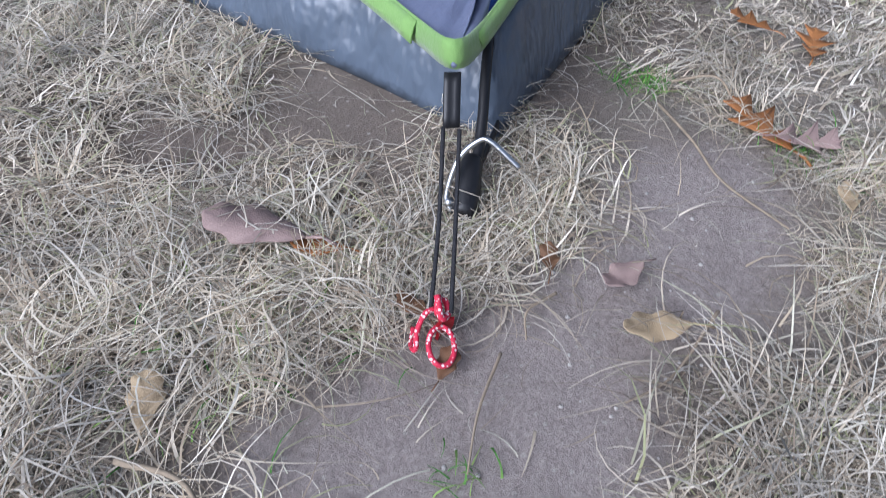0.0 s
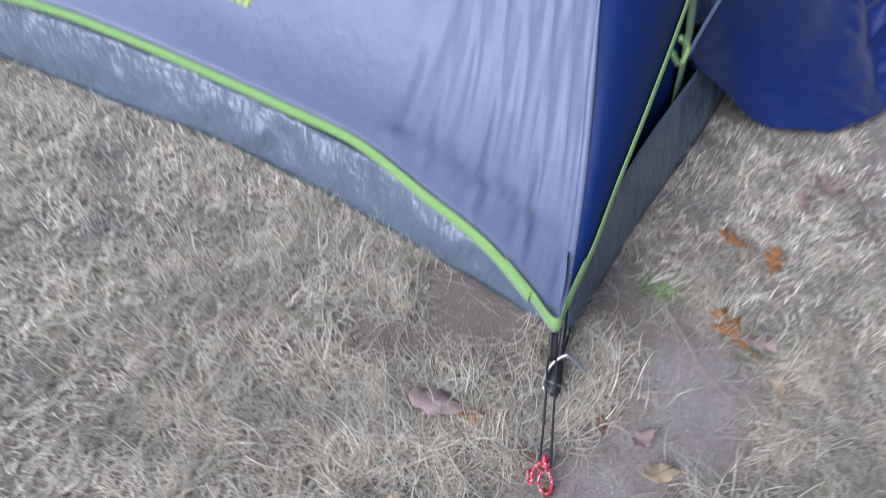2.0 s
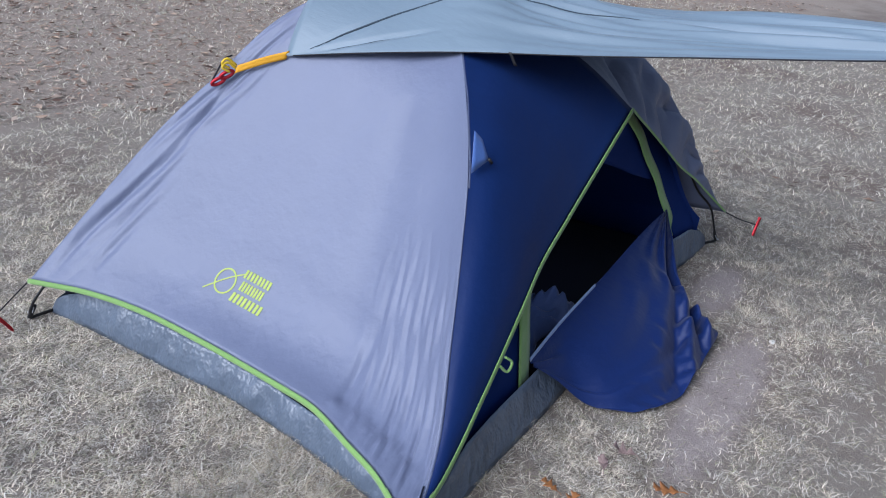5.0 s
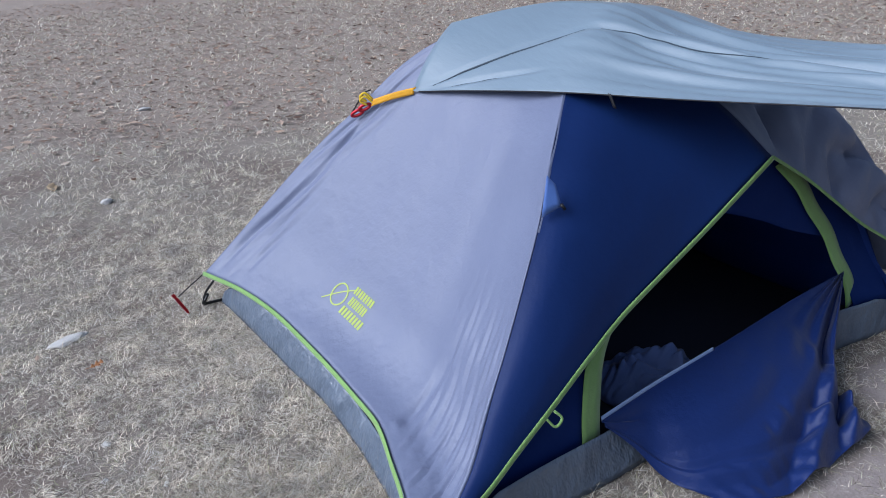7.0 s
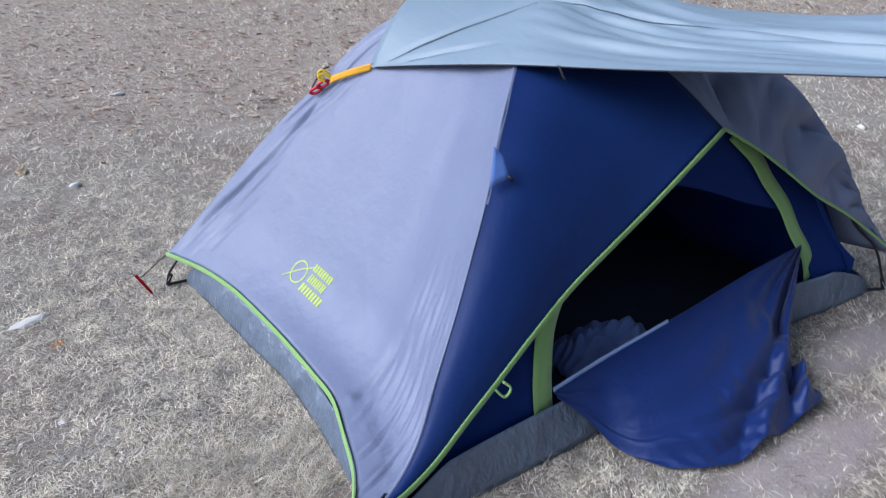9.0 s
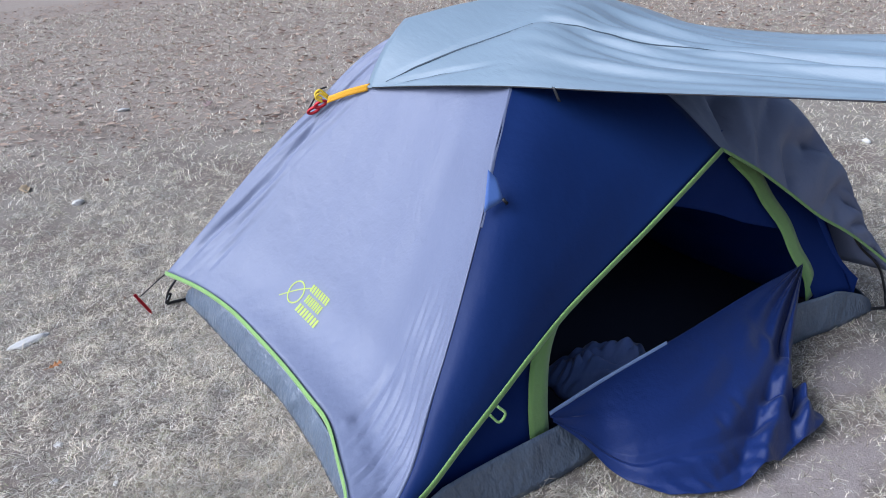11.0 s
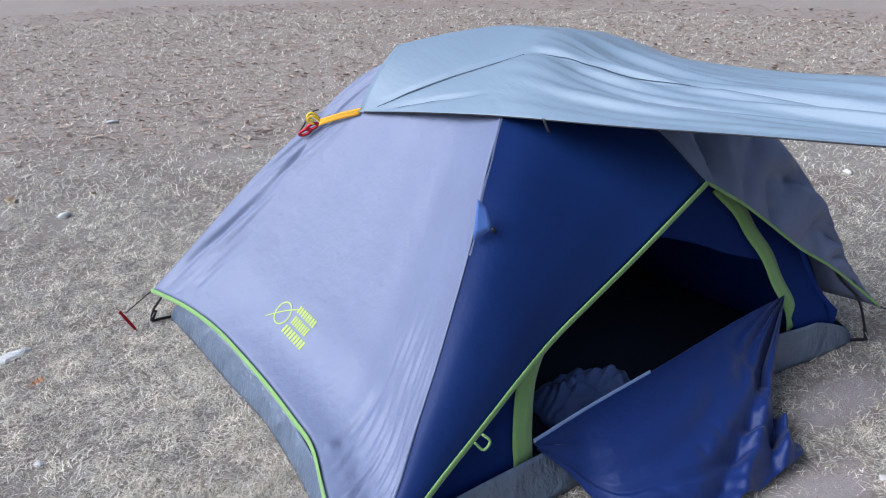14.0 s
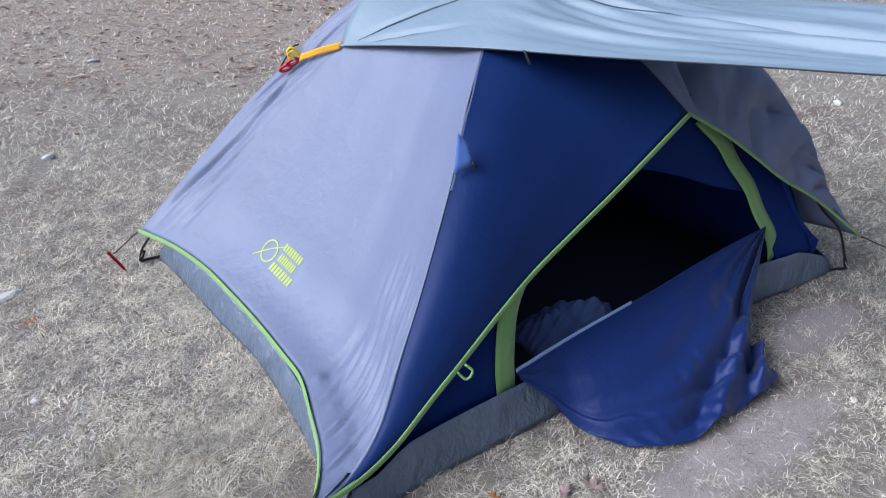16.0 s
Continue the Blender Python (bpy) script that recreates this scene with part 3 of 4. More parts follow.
def side_panel(c, a, hem, folds):
    top = np.repeat(np.array([CROWN]), NU, 0)
    g = coons(smooth_line(c, NV), smooth_line(a, NV), smooth_line(hem, NU), top)
    v, u = np.meshgrid(np.linspace(0, 1, NV), np.linspace(0, 1, NU), indexing="ij")
    amount = (-0.006 if folds else 0.015) * np.sin(math.pi * v) * np.sin(math.pi * u)
    if folds:
        # gathered folds at the pegged corner, and slanting creases along the far ridge
        gather = np.clip((u - 0.70) / 0.12, 0, 1) * np.clip((0.42 - v) / 0.25, 0, 1) * np.clip(v / 0.05, 0, 1)
        valley = lambda x: -np.exp(-((((x / math.pi) % 1.0) - 0.5) / 0.13) ** 2)
        amount = amount + gather * (0.009 * valley(83 * u + 5 * v) + 0.008 * valley(127 * u - 9 * v + 1.5 * np.sin(9 * v)) + 0.002 * np.sin(251 * u))
        notch = np.clip((v - 0.02) / 0.03, 0, 1) * np.exp(-(((u - 0.715 - 0.18 * v) / 0.012) ** 2)) * np.clip((0.3 - v) / 0.12, 0, 1)
        amount = amount - 0.010 * notch
        pulls = np.clip((0.16 - u) / 0.06, 0, 1) * np.clip(u / 0.02, 0, 1) * np.clip(v / 0.1, 0, 1) * np.clip((0.75 - v) / 0.2, 0, 1)
        amount = amount + pulls * (0.009 * valley(38 * u - 3 * v + 0.6 * np.sin(14 * v)) + 0.005 * valley(61 * u - 8 * v) + 0.002 * np.sin(130 * u - 41 * v))
    return g + outward(g) * amount[..., None]


def outward(g):
    n = normals(g)
    away = g - np.array([1.1, 0.8, 0.3])
    return n * np.sign((n * away).sum(-1, keepdims=True))


NU, NV = 170, 80
SIDE = side_panel(C_RIDGE, A_RIDGE, SIDE_HEM, True)
side = part("flysheet_side_panel", sheet(SIDE), FLY, tent, "smooth lavender-grey polyester side panel with gathered folds", thick=0.001)
NU, NV = 40, 40
part("flysheet_back_panel", sheet(side_panel(D_RIDGE, C_RIDGE, BACK_HEM, False)), FLY, tent, "lavender-grey polyester back panel", thick=0.001)
part("flysheet_far_panel", sheet(side_panel(B_RIDGE, D_RIDGE, FAR_HEM, False)), FLY, tent, "lavender-grey polyester end panel", thick=0.001)


def front_panel(ridge, door, sag):
    nv, nu = 60, 40
    top = smooth_line(TOP_SEAM, nu)
    low = np.repeat(np.array([ridge[0]], float), nu, 0)
    g = coons(smooth_line(ridge, nv), smooth_line(door, nv), low, top)
    v, u = np.meshgrid(np.linspace(0, 1, nv), np.linspace(0, 1, nu), indexing="ij")
    amount = sag * np.sin(math.pi * u) * np.sin(math.pi * v)
    return g + outward(g) * amount[..., None], v, u


g, v, u = front_panel(A_RIDGE, DOOR_LEFT, 0.008)
part("flysheet_front_panel", sheet(g), NAVY, tent, "navy polyester front panel beside the door", thick=0.001)
g, v, u = front_panel(B_RIDGE, DOOR_RIGHT, 0.004)
slant = np.clip(u * 6, 0, 1) * np.clip((1 - u) * 6, 0, 1) * np.clip(v * 4, 0, 1) * np.clip((1 - v) * 5, 0, 1)
pleats = lambda x: -np.exp(-((((x / math.pi) % 1.0) - 0.5) / 0.15) ** 2)
g = g + outward(g) * (slant * (0.034 * pleats(13 * v - 3.4 * u + 0.4 * np.sin(7 * u)) + 0.022 * pleats(21 * v - 6 * u + 1) + 0.008 * pleats(47 * v - 9 * u) + 0.016))[..., None]
part("flysheet_corner_panel", sheet(g), FLY, tent, "lavender-grey front corner panel with slanting creases", thick=0.001)

# seam piping on the ridge between the side and the front
ridge = smooth_line(A_RIDGE, 80)
part("seam", tube(ridge + np.array([-0.001, -0.001, 0.001]), 0.0022, 6, None, np.interp(np.linspace(0, 1, 80), (0, 0.03, 0.22, 0.3, 1), (1, 3.2, 3.2, 1, 1))), FLY, tent, "folded lavender seam along the ridge")
lip = smooth_line(A_RIDGE, 120)[62:112]
wave = 0.003 * np.sin(np.linspace(0, 21, 50))[:, None] * np.array([[0.8, -0.3, -0.4]])
part("seam_facing", tape(lip + np.array([0.006, -0.010, -0.006]) + wave, 0.022, (0.75, -0.35, -0.45)), FLY, tent, "uneven lavender facing folded over the ridge", thick=0.001)

# lime binding along the hems and the door edges
hem = smooth_line(SIDE_HEM, 90)
part("edge_binding", tape(hem[:-4] + np.array([-0.007, 0, 0.0]), 0.018, (0.45, 0, 0.9), 0.0), GREEN, tent, "lime green tape along the flysheet hem", thick=0.0015)
edge = smooth_line(DOOR_LEFT, 90)[3:]
part("edge_binding", tape(edge + np.array([0, -0.004, 0]), 0.018, (-0.5, 0.15, 0.85)), GREEN, tent, "lime green tape along the raised door edge", thick=0.0015)
edge = smooth_line(DOOR_RIGHT, 60)[28:]
part("edge_binding", tape(edge + np.array([0, -0.004, 0]), 0.010, (0.5, 0.15, 0.85)), GREEN, tent, "narrow lime green tape on the far door edge", thick=0.0015)
edge = smooth_line(DOOR_RIGHT, 60)[:30]
part("edge_binding", tape(edge + np.array([0, -0.004, 0]), 0.010, (0.5, 0.15, 0.85)), GREEN, tent, "narrow lime green tape on the far door edge", thick=0.0015)
tip = smooth_line([hem[-9], hem[-5], np.array(A_FLY) + np.array([0.006, 0.004, 0.008]), smooth_line(DOOR_LEFT, 90)[4], smooth_line(DOOR_LEFT, 90)[8]], 30)
part("edge_binding", tape(tip + np.array([-0.004, -0.003, 0.0]), 0.021, (0.25, 0.25, 0.9)), GREEN, tent, "lime green tape rounding the flysheet corner", thick=0.0015)
loop = smooth_line([(0.51, 0.095, 0.315), (0.525, 0.08, 0.295), (0.505, 0.08, 0.275), (0.485, 0.095, 0.30)], 20)
part("tie_loop", tube(loop, 0.004, 6), GREEN, tent, "small lime green loop on the door edge")

# inner tent: front wall with the door opening, further walls, blackened lower back, groundsheet
def inset(line, sideways=0.955, down=0.02):
    """A line of the flysheet drawn inward, for the inner tent beneath it."""
    p = np.array(line, float)
    mid = np.array([1.12, 0.83, 0.0])
    p[:, :2] = mid[:2] + (p[:, :2] - mid[:2]) * sideways
    p[:, 2] -= down
    return p


def open_wall():
    """Front wall left and right of the opening, row by row from the groundsheet to the top."""
    hole_l = smooth_line([(0.640, 0.100, 0.10), (0.640, 0.118, 0.25), (0.685, 0.160, 0.39), (0.80, 0.20, 0.50), (1.0, 0.235, 0.63), (1.22, 0.265, 0.73), (1.44, 0.300, 0.785)], 50)
    hole_r = smooth_line([(1.905, 0.096, 0.13), (1.892, 0.138, 0.21), (1.847, 0.172, 0.311), (1.787, 0.204, 0.415), (1.737, 0.238, 0.507), (1.62, 0.272, 0.66), (1.44, 0.300, 0.785)], 50)
    grids = []
    for rail, low, hole in ((A_RIDGE, (0.19, 0.085, 0.10), hole_l), (B_RIDGE, (2.085, 0.075, 0.13), hole_r)):
        rail = smooth_line([low, *inset(rail[3:], 0.93, 0.035)], 60)
        z = hole[:, 2]
        edge = np.stack([np.interp(z, rail[:, 2], rail[:, k]) for k in range(3)], 1)
        edge, line = (np.vstack([p[0] + np.array([0, 0.012, 0.05 - p[0][2]]), p]) for p in (edge, hole))
        k = np.linspace(0, 1, 24)[None, :, None]
        grids.append(edge[:, None] * (1 - k) + line[:, None] * k)
    return grids, hole_l, hole_r


grids, HOLE_L, HOLE_R = open_wall()
for g in grids:
    part("inner_wall", sheet(g), INNER, tent, "navy inner tent wall beside the door opening", thick=0.001)


def upper_wall():
    low_line = smooth_line([(1.05, 0.262, 0.640), (1.24, 0.262, 0.622), (1.45, 0.248, 0.545), (1.60, 0.225, 0.475), (1.79, 0.212, 0.40)], 30)
    top_line = smooth_line([(1.05, 0.262, 0.655), (1.25, 0.285, 0.745), (1.44, 0.298, 0.795), (1.62, 0.276, 0.66), (1.79, 0.212, 0.42)], 30)
    k = np.linspace(0, 1, 14)[:, None, None]
    return low_line[None] * (1 - k) + top_line[None] * k


part("inner_wall", sheet(upper_wall()), INNER, tent, "navy inner tent wall above the door opening", thick=0.001)


def inner_side(a, b, hem, shift=0.0):
    top = np.repeat(inset([CROWN], 1, 0.05), 40, 0)
    ra, rb, low = inset(smooth_line(a, 40)), inset(smooth_line(b, 40)), inset(smooth_line(hem, 40), 0.93, 0.015)
    low[:, 2] = 0.03
    ra[0], rb[0], ra[-1], rb[-1] = low[0], low[-1], top[0], top[0]
    g = coons(ra, rb, low, top)
    v, u = np.meshgrid(np.linspace(0, 1, 40), np.linspace(0, 1, 40), indexing="ij")
    return g - outward(g) * (0.02 * np.sin(math.pi * u) * np.sin(math.pi * v))[..., None] + np.array([shift, 0, 0])


part("inner_wall", sheet(inner_side(C_RIDGE, A_RIDGE, SIDE_HEM, 0.08)), INNER, tent, "navy inner tent wall", thick=0.001)
part("inner_wall", sheet(inner_side(B_RIDGE, D_RIDGE, FAR_HEM, -0.10)), INNER, tent, "navy inner tent wall", thick=0.001)
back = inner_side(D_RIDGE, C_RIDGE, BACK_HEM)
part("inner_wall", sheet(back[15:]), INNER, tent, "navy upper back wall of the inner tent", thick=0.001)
# lower back rows coloured black in place of the shade deep inside
part("shaded_back_wall", sheet(back[:16]), INNER_SHADE, tent, "lower back wall of the inner tent, coloured black as in shade", thick=0.001)

# lime zip tapes round the opening
part("door_tape", tape(HOLE_L[:22] + np.array([0.020, -0.004, 0]), 0.074, (1, 0.1, -0.15)), GREEN, tent, "wide lime green zip tape of the door", thick=0.0015)
wide = smooth_line([(1.895, 0.105, 0.135), (1.885, 0.140, 0.235), (1.815, 0.180, 0.365), (1.755, 0.215, 0.47), (1.672, 0.240, 0.580), (1.600, 0.255, 0.655), (1.545, 0.27, 0.715)], 40)
wide[:, 0] += 0.006 * np.sin(np.linspace(0, 17, 40))
part("door_tape", tape(wide, 0.064, (1, 0.12, 0.25)), GREEN, tent, "lime green zip tape hanging along the door side", thick=0.0015)


# groundsheet: a floor with raised walls, pulled inward between the corners
def groundsheet():
    rim = [(0.105, 0.027), (0.25, 0.034), (0.45, 0.040), (0.77, 0.038), (1.2, 0.06), (1.6, 0.065), (1.84, 0.055), (2.0, 0.034), (2.205, 0.028),
           (2.15, 0.4), (2.12, 0.8), (2.15, 1.2), (2.2, 1.58), (1.6, 1.53), (1.1, 1.51), (0.6, 1.54), (0.005, 1.605),
           (0.044, 1.366), (0.086, 1.052), (0.125, 0.80), (0.134, 0.554), (0.126, 0.348), (0.120, 0.18), (0.105, 0.027)]
    corners = (0, 8, 12, 16, 23)
    line, lift = [], []
    for i, j in zip(corners, corners[1:]):
        seg = smooth_line([(*p, 0.0) for p in rim[i : j + 1]], 60)[:-1]
        k = np.linspace(0, 1, 60)[:-1]
        line.append(seg)
        rise = np.clip(np.minimum(k, 1 - k) / (0.08 if i == 0 else 0.13), 0, 1) ** 0.7 * (1.05 - 0.52 * np.clip(k / 0.6, 0, 1) if i == 16 else 1.0) * 0.72 + 0.28
        lift.append(np.maximum(rise, np.interp(k, (0, 0.1, 0.2), (0.66, 0.72, 0.0))) if i == 0 else np.maximum(rise, np.interp(k, (0.85, 1.0), (0.0, 0.6))) if i == 16 else rise)
    line, lift = np.concatenate(line), np.concatenate(lift)
    n = len(line)
    centre = np.array([1.1, 0.8, 0])
    inward = centre - line
    inward /= np.linalg.norm(inward, axis=1, keepdims=True)
    i = np.arange(n)
    wave = 0.005 * np.sin(i * 0.7) + 0.004 * np.sin(i * 2.3 + 1) + 0.004 * np.sin(i * 0.31)
    rows = [line + inward * 0.02 + np.array([0, 0, 0.004]), line + np.array([0, 0, 0.006])]
    for k in np.linspace(0.12, 1, 9):
        slope = 0.006 * np.abs(np.sin(i * 0.42 + 2.6 * k)) + 0.004 * np.sin(i * 1.15 - 3.0 * k)
        out = -inward * (np.sin(math.pi * k) * (np.where(i < 59, 0.0, 0.008) + np.where(i < 59, 0.5, 1.0) * (wave + slope)))[:, None]
        rows.append(line + inward * (0.045 * k * lift + 0.012 * k)[:, None] + out * lift[:, None] + np.stack([0 * lift, 0 * lift, 0.008 + 0.130 * k * lift + 0.012 * k], 1))
    bm = bmesh.new()
    rings = [[bm.verts.new(p) for p in r] for r in rows]
    for a, b in zip(rings, rings[1:]):
        for q in range(n):
            bm.faces.new((a[q], a[(q + 1) % n], b[(q + 1) % n], b[q]))
    mid = bm.verts.new((1.1, 0.8, 0.006))
    for q in range(n):
        bm.faces.new((rings[0][(q + 1) % n], rings[0][q], mid))
    bmesh.ops.recalc_face_normals(bm, faces=bm.faces)
    return bm


part("groundsheet", groundsheet(), TUB, tent, "shiny dark grey coated groundsheet with raised edges", thick=0.001)

# black sheet added over the grey floor to paint the interior's shade
bm = bmesh.new()
mat_rim = [bm.verts.new(p) for p in ((0.20, 0.10, 0.012), (2.08, 0.10, 0.012), (2.08, 1.46, 0.012), (0.16, 1.46, 0.012))]
bm.faces.new(mat_rim)
part("floor_shade", bm, INNER_SHADE, tent, "black sheet over the tent floor for the shade inside", thick=0.003)

# poles, feet, corner pins
FEET = {"A": (0.0, 0.0, 0.018), "B": (2.255, 0.002, 0.018), "C": (-0.064, 1.611, 0.018), "D": (2.27, 1.66, 0.018)}


def pole_half(foot, ridge, first, skip=1):
    f = np.array(foot)
    pts = [f, *first] + [np.array(p) + (np.array(CROWN) - np.array(p)) * 0.045 - np.array([0, 0, 0.030]) for p in ridge[skip:]]
    return smooth_line(pts, 60)


half_a = pole_half(FEET["A"], A_RIDGE, [np.array(p) for p in ((0.063, 0.022, 0.040), (0.134, 0.058, 0.095), (0.262, 0.112, 0.148), (0.355, 0.160, 0.225))], 4)
half_d = pole_half(FEET["D"], D_RIDGE, [np.array([2.2, 1.58, 0.2])])
half_c = pole_half(FEET["C"], C_RIDGE, [np.array([-0.03, 1.59, 0.10])])
half_b = pole_half(FEET["B"], B_RIDGE, [np.array([2.238, 0.022, 0.09]), np.array([2.205, 0.055, 0.19])])
for a, b in ((half_a, half_d), (half_c, half_b)):
    part("tent_pole", tube(np.vstack([a, b[::-1][1:]]), 0.0048, 8), BLACK, tent, "thin black fibreglass tent pole")
for name, half in (("A", half_a), ("B", half_b), ("C", half_c), ("D", half_d)):
    d = half[4] - half[0]
    d /= np.linalg.norm(d)
    base = np.array(FEET[name])
    line = [base - d * 0.004, base + d * 0.0, base + d * 0.004, base + d * 0.02, base + d * 0.045, base + d * 0.05]
    foot = part("pole_foot", tube(line, 0.0118 if name == "A" else 0.008, 14, None, (0.75, 0.97, 1, 0.95, 0.8, 0.6)), BLACK, tent, "black rubber pole foot")
    out = np.array([d[0], d[1], 0])
    out /= np.linalg.norm(out)
    sidew = np.array([-out[1], out[0], 0])
    b0 = base + d * 0.012
    pin = [(0.010, -0.012, -0.006), (0.016, -0.004, 0.004), (0.010, 0.012, 0.030), (-0.004, 0.022, 0.044), (-0.014, 0.022, 0.045), (-0.040, 0.012, 0.030)]
    pin_size = 1.0 if name == "A" else 0.6
    pin = smooth_line([b0 + pin_size * (sidew * p + out * q + np.array([0, 0, r])) for p, q, r in pin], 40)
    part("corner_pin", tube(pin, 0.0024 * pin_size, 8), STEEL, foot, "bent bright steel corner pin")
    part("pin_rivet", tube([b0 + sidew * 0.010 - out * 0.006, b0 + sidew * 0.016 - out * 0.008], 0.004, 10), STEEL, foot, "steel rivet")
# straps from the pole feet to the groundsheet corners
for a, b in (((-0.064, 1.611, 0.014), (0.012, 1.598, 0.016)), ((2.255, 0.002, 0.014), (2.195, 0.03, 0.016)), ((0.012, 0.004, 0.03), (0.112, 0.03, 0.022))):
    part("corner_strap", tape(np.linspace(a, b, 8), 0.012, (0.2, 0.1, 1)), BLACK, tent, "black webbing corner strap", thick=0.002)

# door flap thrown out over the sill onto the ground
def door_flap():
    top = smooth_line([(0.700, 0.112, 0.180), (0.92, 0.130, 0.190), (1.25, 0.14, 0.212), (1.6, 0.15, 0.245), (1.868, 0.150, 0.262)], 190)
    low = smooth_line([(0.704, 0.088, 0.165), (0.765, 0.030, 0.10), (0.812, -0.05, 0.03), (0.870, -0.16, 0.018), (0.955, -0.228, 0.018), (1.07, -0.267, 0.02), (1.20, -0.270, 0.02), (1.31, -0.262, 0.022),
                       (1.40, -0.262, 0.030), (1.465, -0.250, 0.036), (1.505, -0.195, 0.045), (1.530, -0.110, 0.06), (1.60, -0.035, 0.11), (1.73, 0.055, 0.185), (1.866, 0.145, 0.255)], 190)
    rows = 96
    k = np.linspace(0, 1, rows)[:, None, None]
    g = top[None] * (1 - k) + low[None] * k
    kk, u = np.meshgrid(np.linspace(0, 1, rows), np.linspace(0, 1, len(top)), indexing="ij")
    # smooth on the sill, deep folds fanning from the tied corner, a rumpled hem
    away = g - np.array([1.90, 0.165, 0.0])
    reach = np.hypot(away[..., 0], away[..., 1])
    turn = np.arctan2(-away[..., 1], -away[..., 0]) + 0.012 * np.sin(9 * reach)
    far = np.clip((reach - 0.05) / 0.2, 0, 1) * np.clip(kk * 5, 0, 1)
    bell = lambda x, at, wide: np.exp(-(((x - at) / wide) ** 2))
    tent_like = lambda x, at, wide: np.clip(1 - np.abs(x - at) / wide, 0, 1)
    fan = far * (0.008 * tent_like(turn, 0.400, 0.09) - 0.020 * tent_like(turn, 0.470, 0.05) + 0.036 * tent_like(turn, 0.545, 0.06)
                 - 0.050 * tent_like(turn, 0.610, 0.045) * np.clip((0.72 - reach) / 0.1, 0, 1) + 0.028 * tent_like(turn, 0.665, 0.04))
    pocket = np.clip((turn - 0.45) / 0.05, 0, 1) * (-0.030 * tent_like(reach + 0.35 * (turn - 0.6), 0.575, 0.045) + 0.022 * tent_like(reach + 0.2 * (turn - 0.6), 0.645, 0.05))
    crest = 0.80 + 0.035 * np.sin(14 * u) + 0.02 * np.sin(37 * u + 1)
    band = np.clip(u * 5, 0, 1) * (0.009 * tent_like(kk, crest + 0.06, 0.07) - 0.010 * tent_like(kk, crest - 0.03, 0.05))
    zig = lambda x: np.abs((x % 1.0) - 0.5) * 4 - 1
    rumple = np.clip((kk - crest) / 0.1, 0, 1) * np.clip((u - 0.12) * 5, 0, 1) * np.clip((0.70 - u) * 9, 0, 1) * (0.008 * (0.4 + np.sin(5 * u) ** 2) * zig(8 * u + 0.9 * np.sin(11 * u) + 2.5 * kk) + 0.004 * zig(21 * u + 0.6 * np.sin(17 * u) - 5 * kk))
    soft_waves = np.sin(math.pi * kk) * (0.006 * np.sin(9 * turn * (1 + u) + 14 * kk) + 0.0028 * np.sin(31 * u + 23 * kk + 2 * np.sin(11 * u)))
    nick = 0.010 * (bell(u, 0.40, 0.012) * bell(kk, 0.66, 0.05) + bell(u, 0.46, 0.010) * bell(kk, 0.62, 0.06)) + 0.008 * bell(u, 0.28, 0.02) * bell(kk, 0.78, 0.03)
    g[..., 2] += 0.030 * np.sin(math.pi * kk) * np.sin(math.pi * u) + fan + pocket + band + rumple + soft_waves - nick
    g[..., 2] = np.maximum(g[..., 2], 0.022 + 0.004 * np.sin(60 * u + 40 * kk))
    g[1:-1, 1:-1] = 0.5 * g[1:-1, 1:-1] + 0.125 * (g[:-2, 1:-1] + g[2:, 1:-1] + g[1:-1, :-2] + g[1:-1, 2:])
    return g, top


flap, flap_top = door_flap()
flap_ob = part("door_flap", sheet(flap), SATIN, tent, "navy satin door flap thrown open onto the ground", thick=0.001)
part("zip_edge", tape(flap_top[:80] + np.array([0, -0.002, 0.003]), 0.012, (0, 0.5, 1)), ZIP, flap_ob, "light blue zip edge of the door flap", thick=0.001)

# blue tie tab with toggle on the ridge
bm = bmesh.new()
tab = [bm.verts.new(p) for p in ((0.668, 0.366, 0.845), (0.640, 0.345, 0.735), (0.690, 0.325, 0.765), (0.686, 0.350, 0.82))]
bm.faces.new((tab[0], tab[1], tab[2], tab[3]))
bmesh.ops.subdivide_edges(bm, edges=bm.edges, cuts=3, use_grid_fill=True)
tab_ob = part("tie_tab", bm, LIGHTBLUE, tent, "light blue folded tie tab on the ridge", thick=0.002)
part("toggle", tube([(0.686, 0.322, 0.772), (0.696, 0.318, 0.757)], 0.0045, 10), BLACK, tab_ob, "small dark toggle")

# lime print on the side panel: a ring with a stroke and three rows of blocks
def on_side(u, v, lift=0.0025):
    """A place on the side panel by its fractions from the far ridge (u) and from the hem (v)."""
    fu, fv = u * (SIDE.shape[1] - 1), v * (SIDE.shape[0] - 1)
    i, j = int(fv), int(fu)
    a, b = fv - i, fu - j
    p = SIDE[i, j] * (1 - a) * (1 - b) + SIDE[i + 1, j] * a * (1 - b) + SIDE[i, j + 1] * (1 - a) * b + SIDE[i + 1, j + 1] * a * b
    return p + outward(SIDE)[i, j] * lift


def print_patch(bm, u0, v0, u1, v1, slant=0.0):
    n = 5
    rows = []
    for v in np.linspace(v0, v1, n):
        rows.append([bm.verts.new(on_side(u + slant * (v - v0), v)) for u in np.linspace(u0, u1, n)])
    for a, b in zip(rows, rows[1:]):
        for i in range(n - 1):
            bm.faces.new((a[i], a[i + 1], b[i + 1], b[i]))


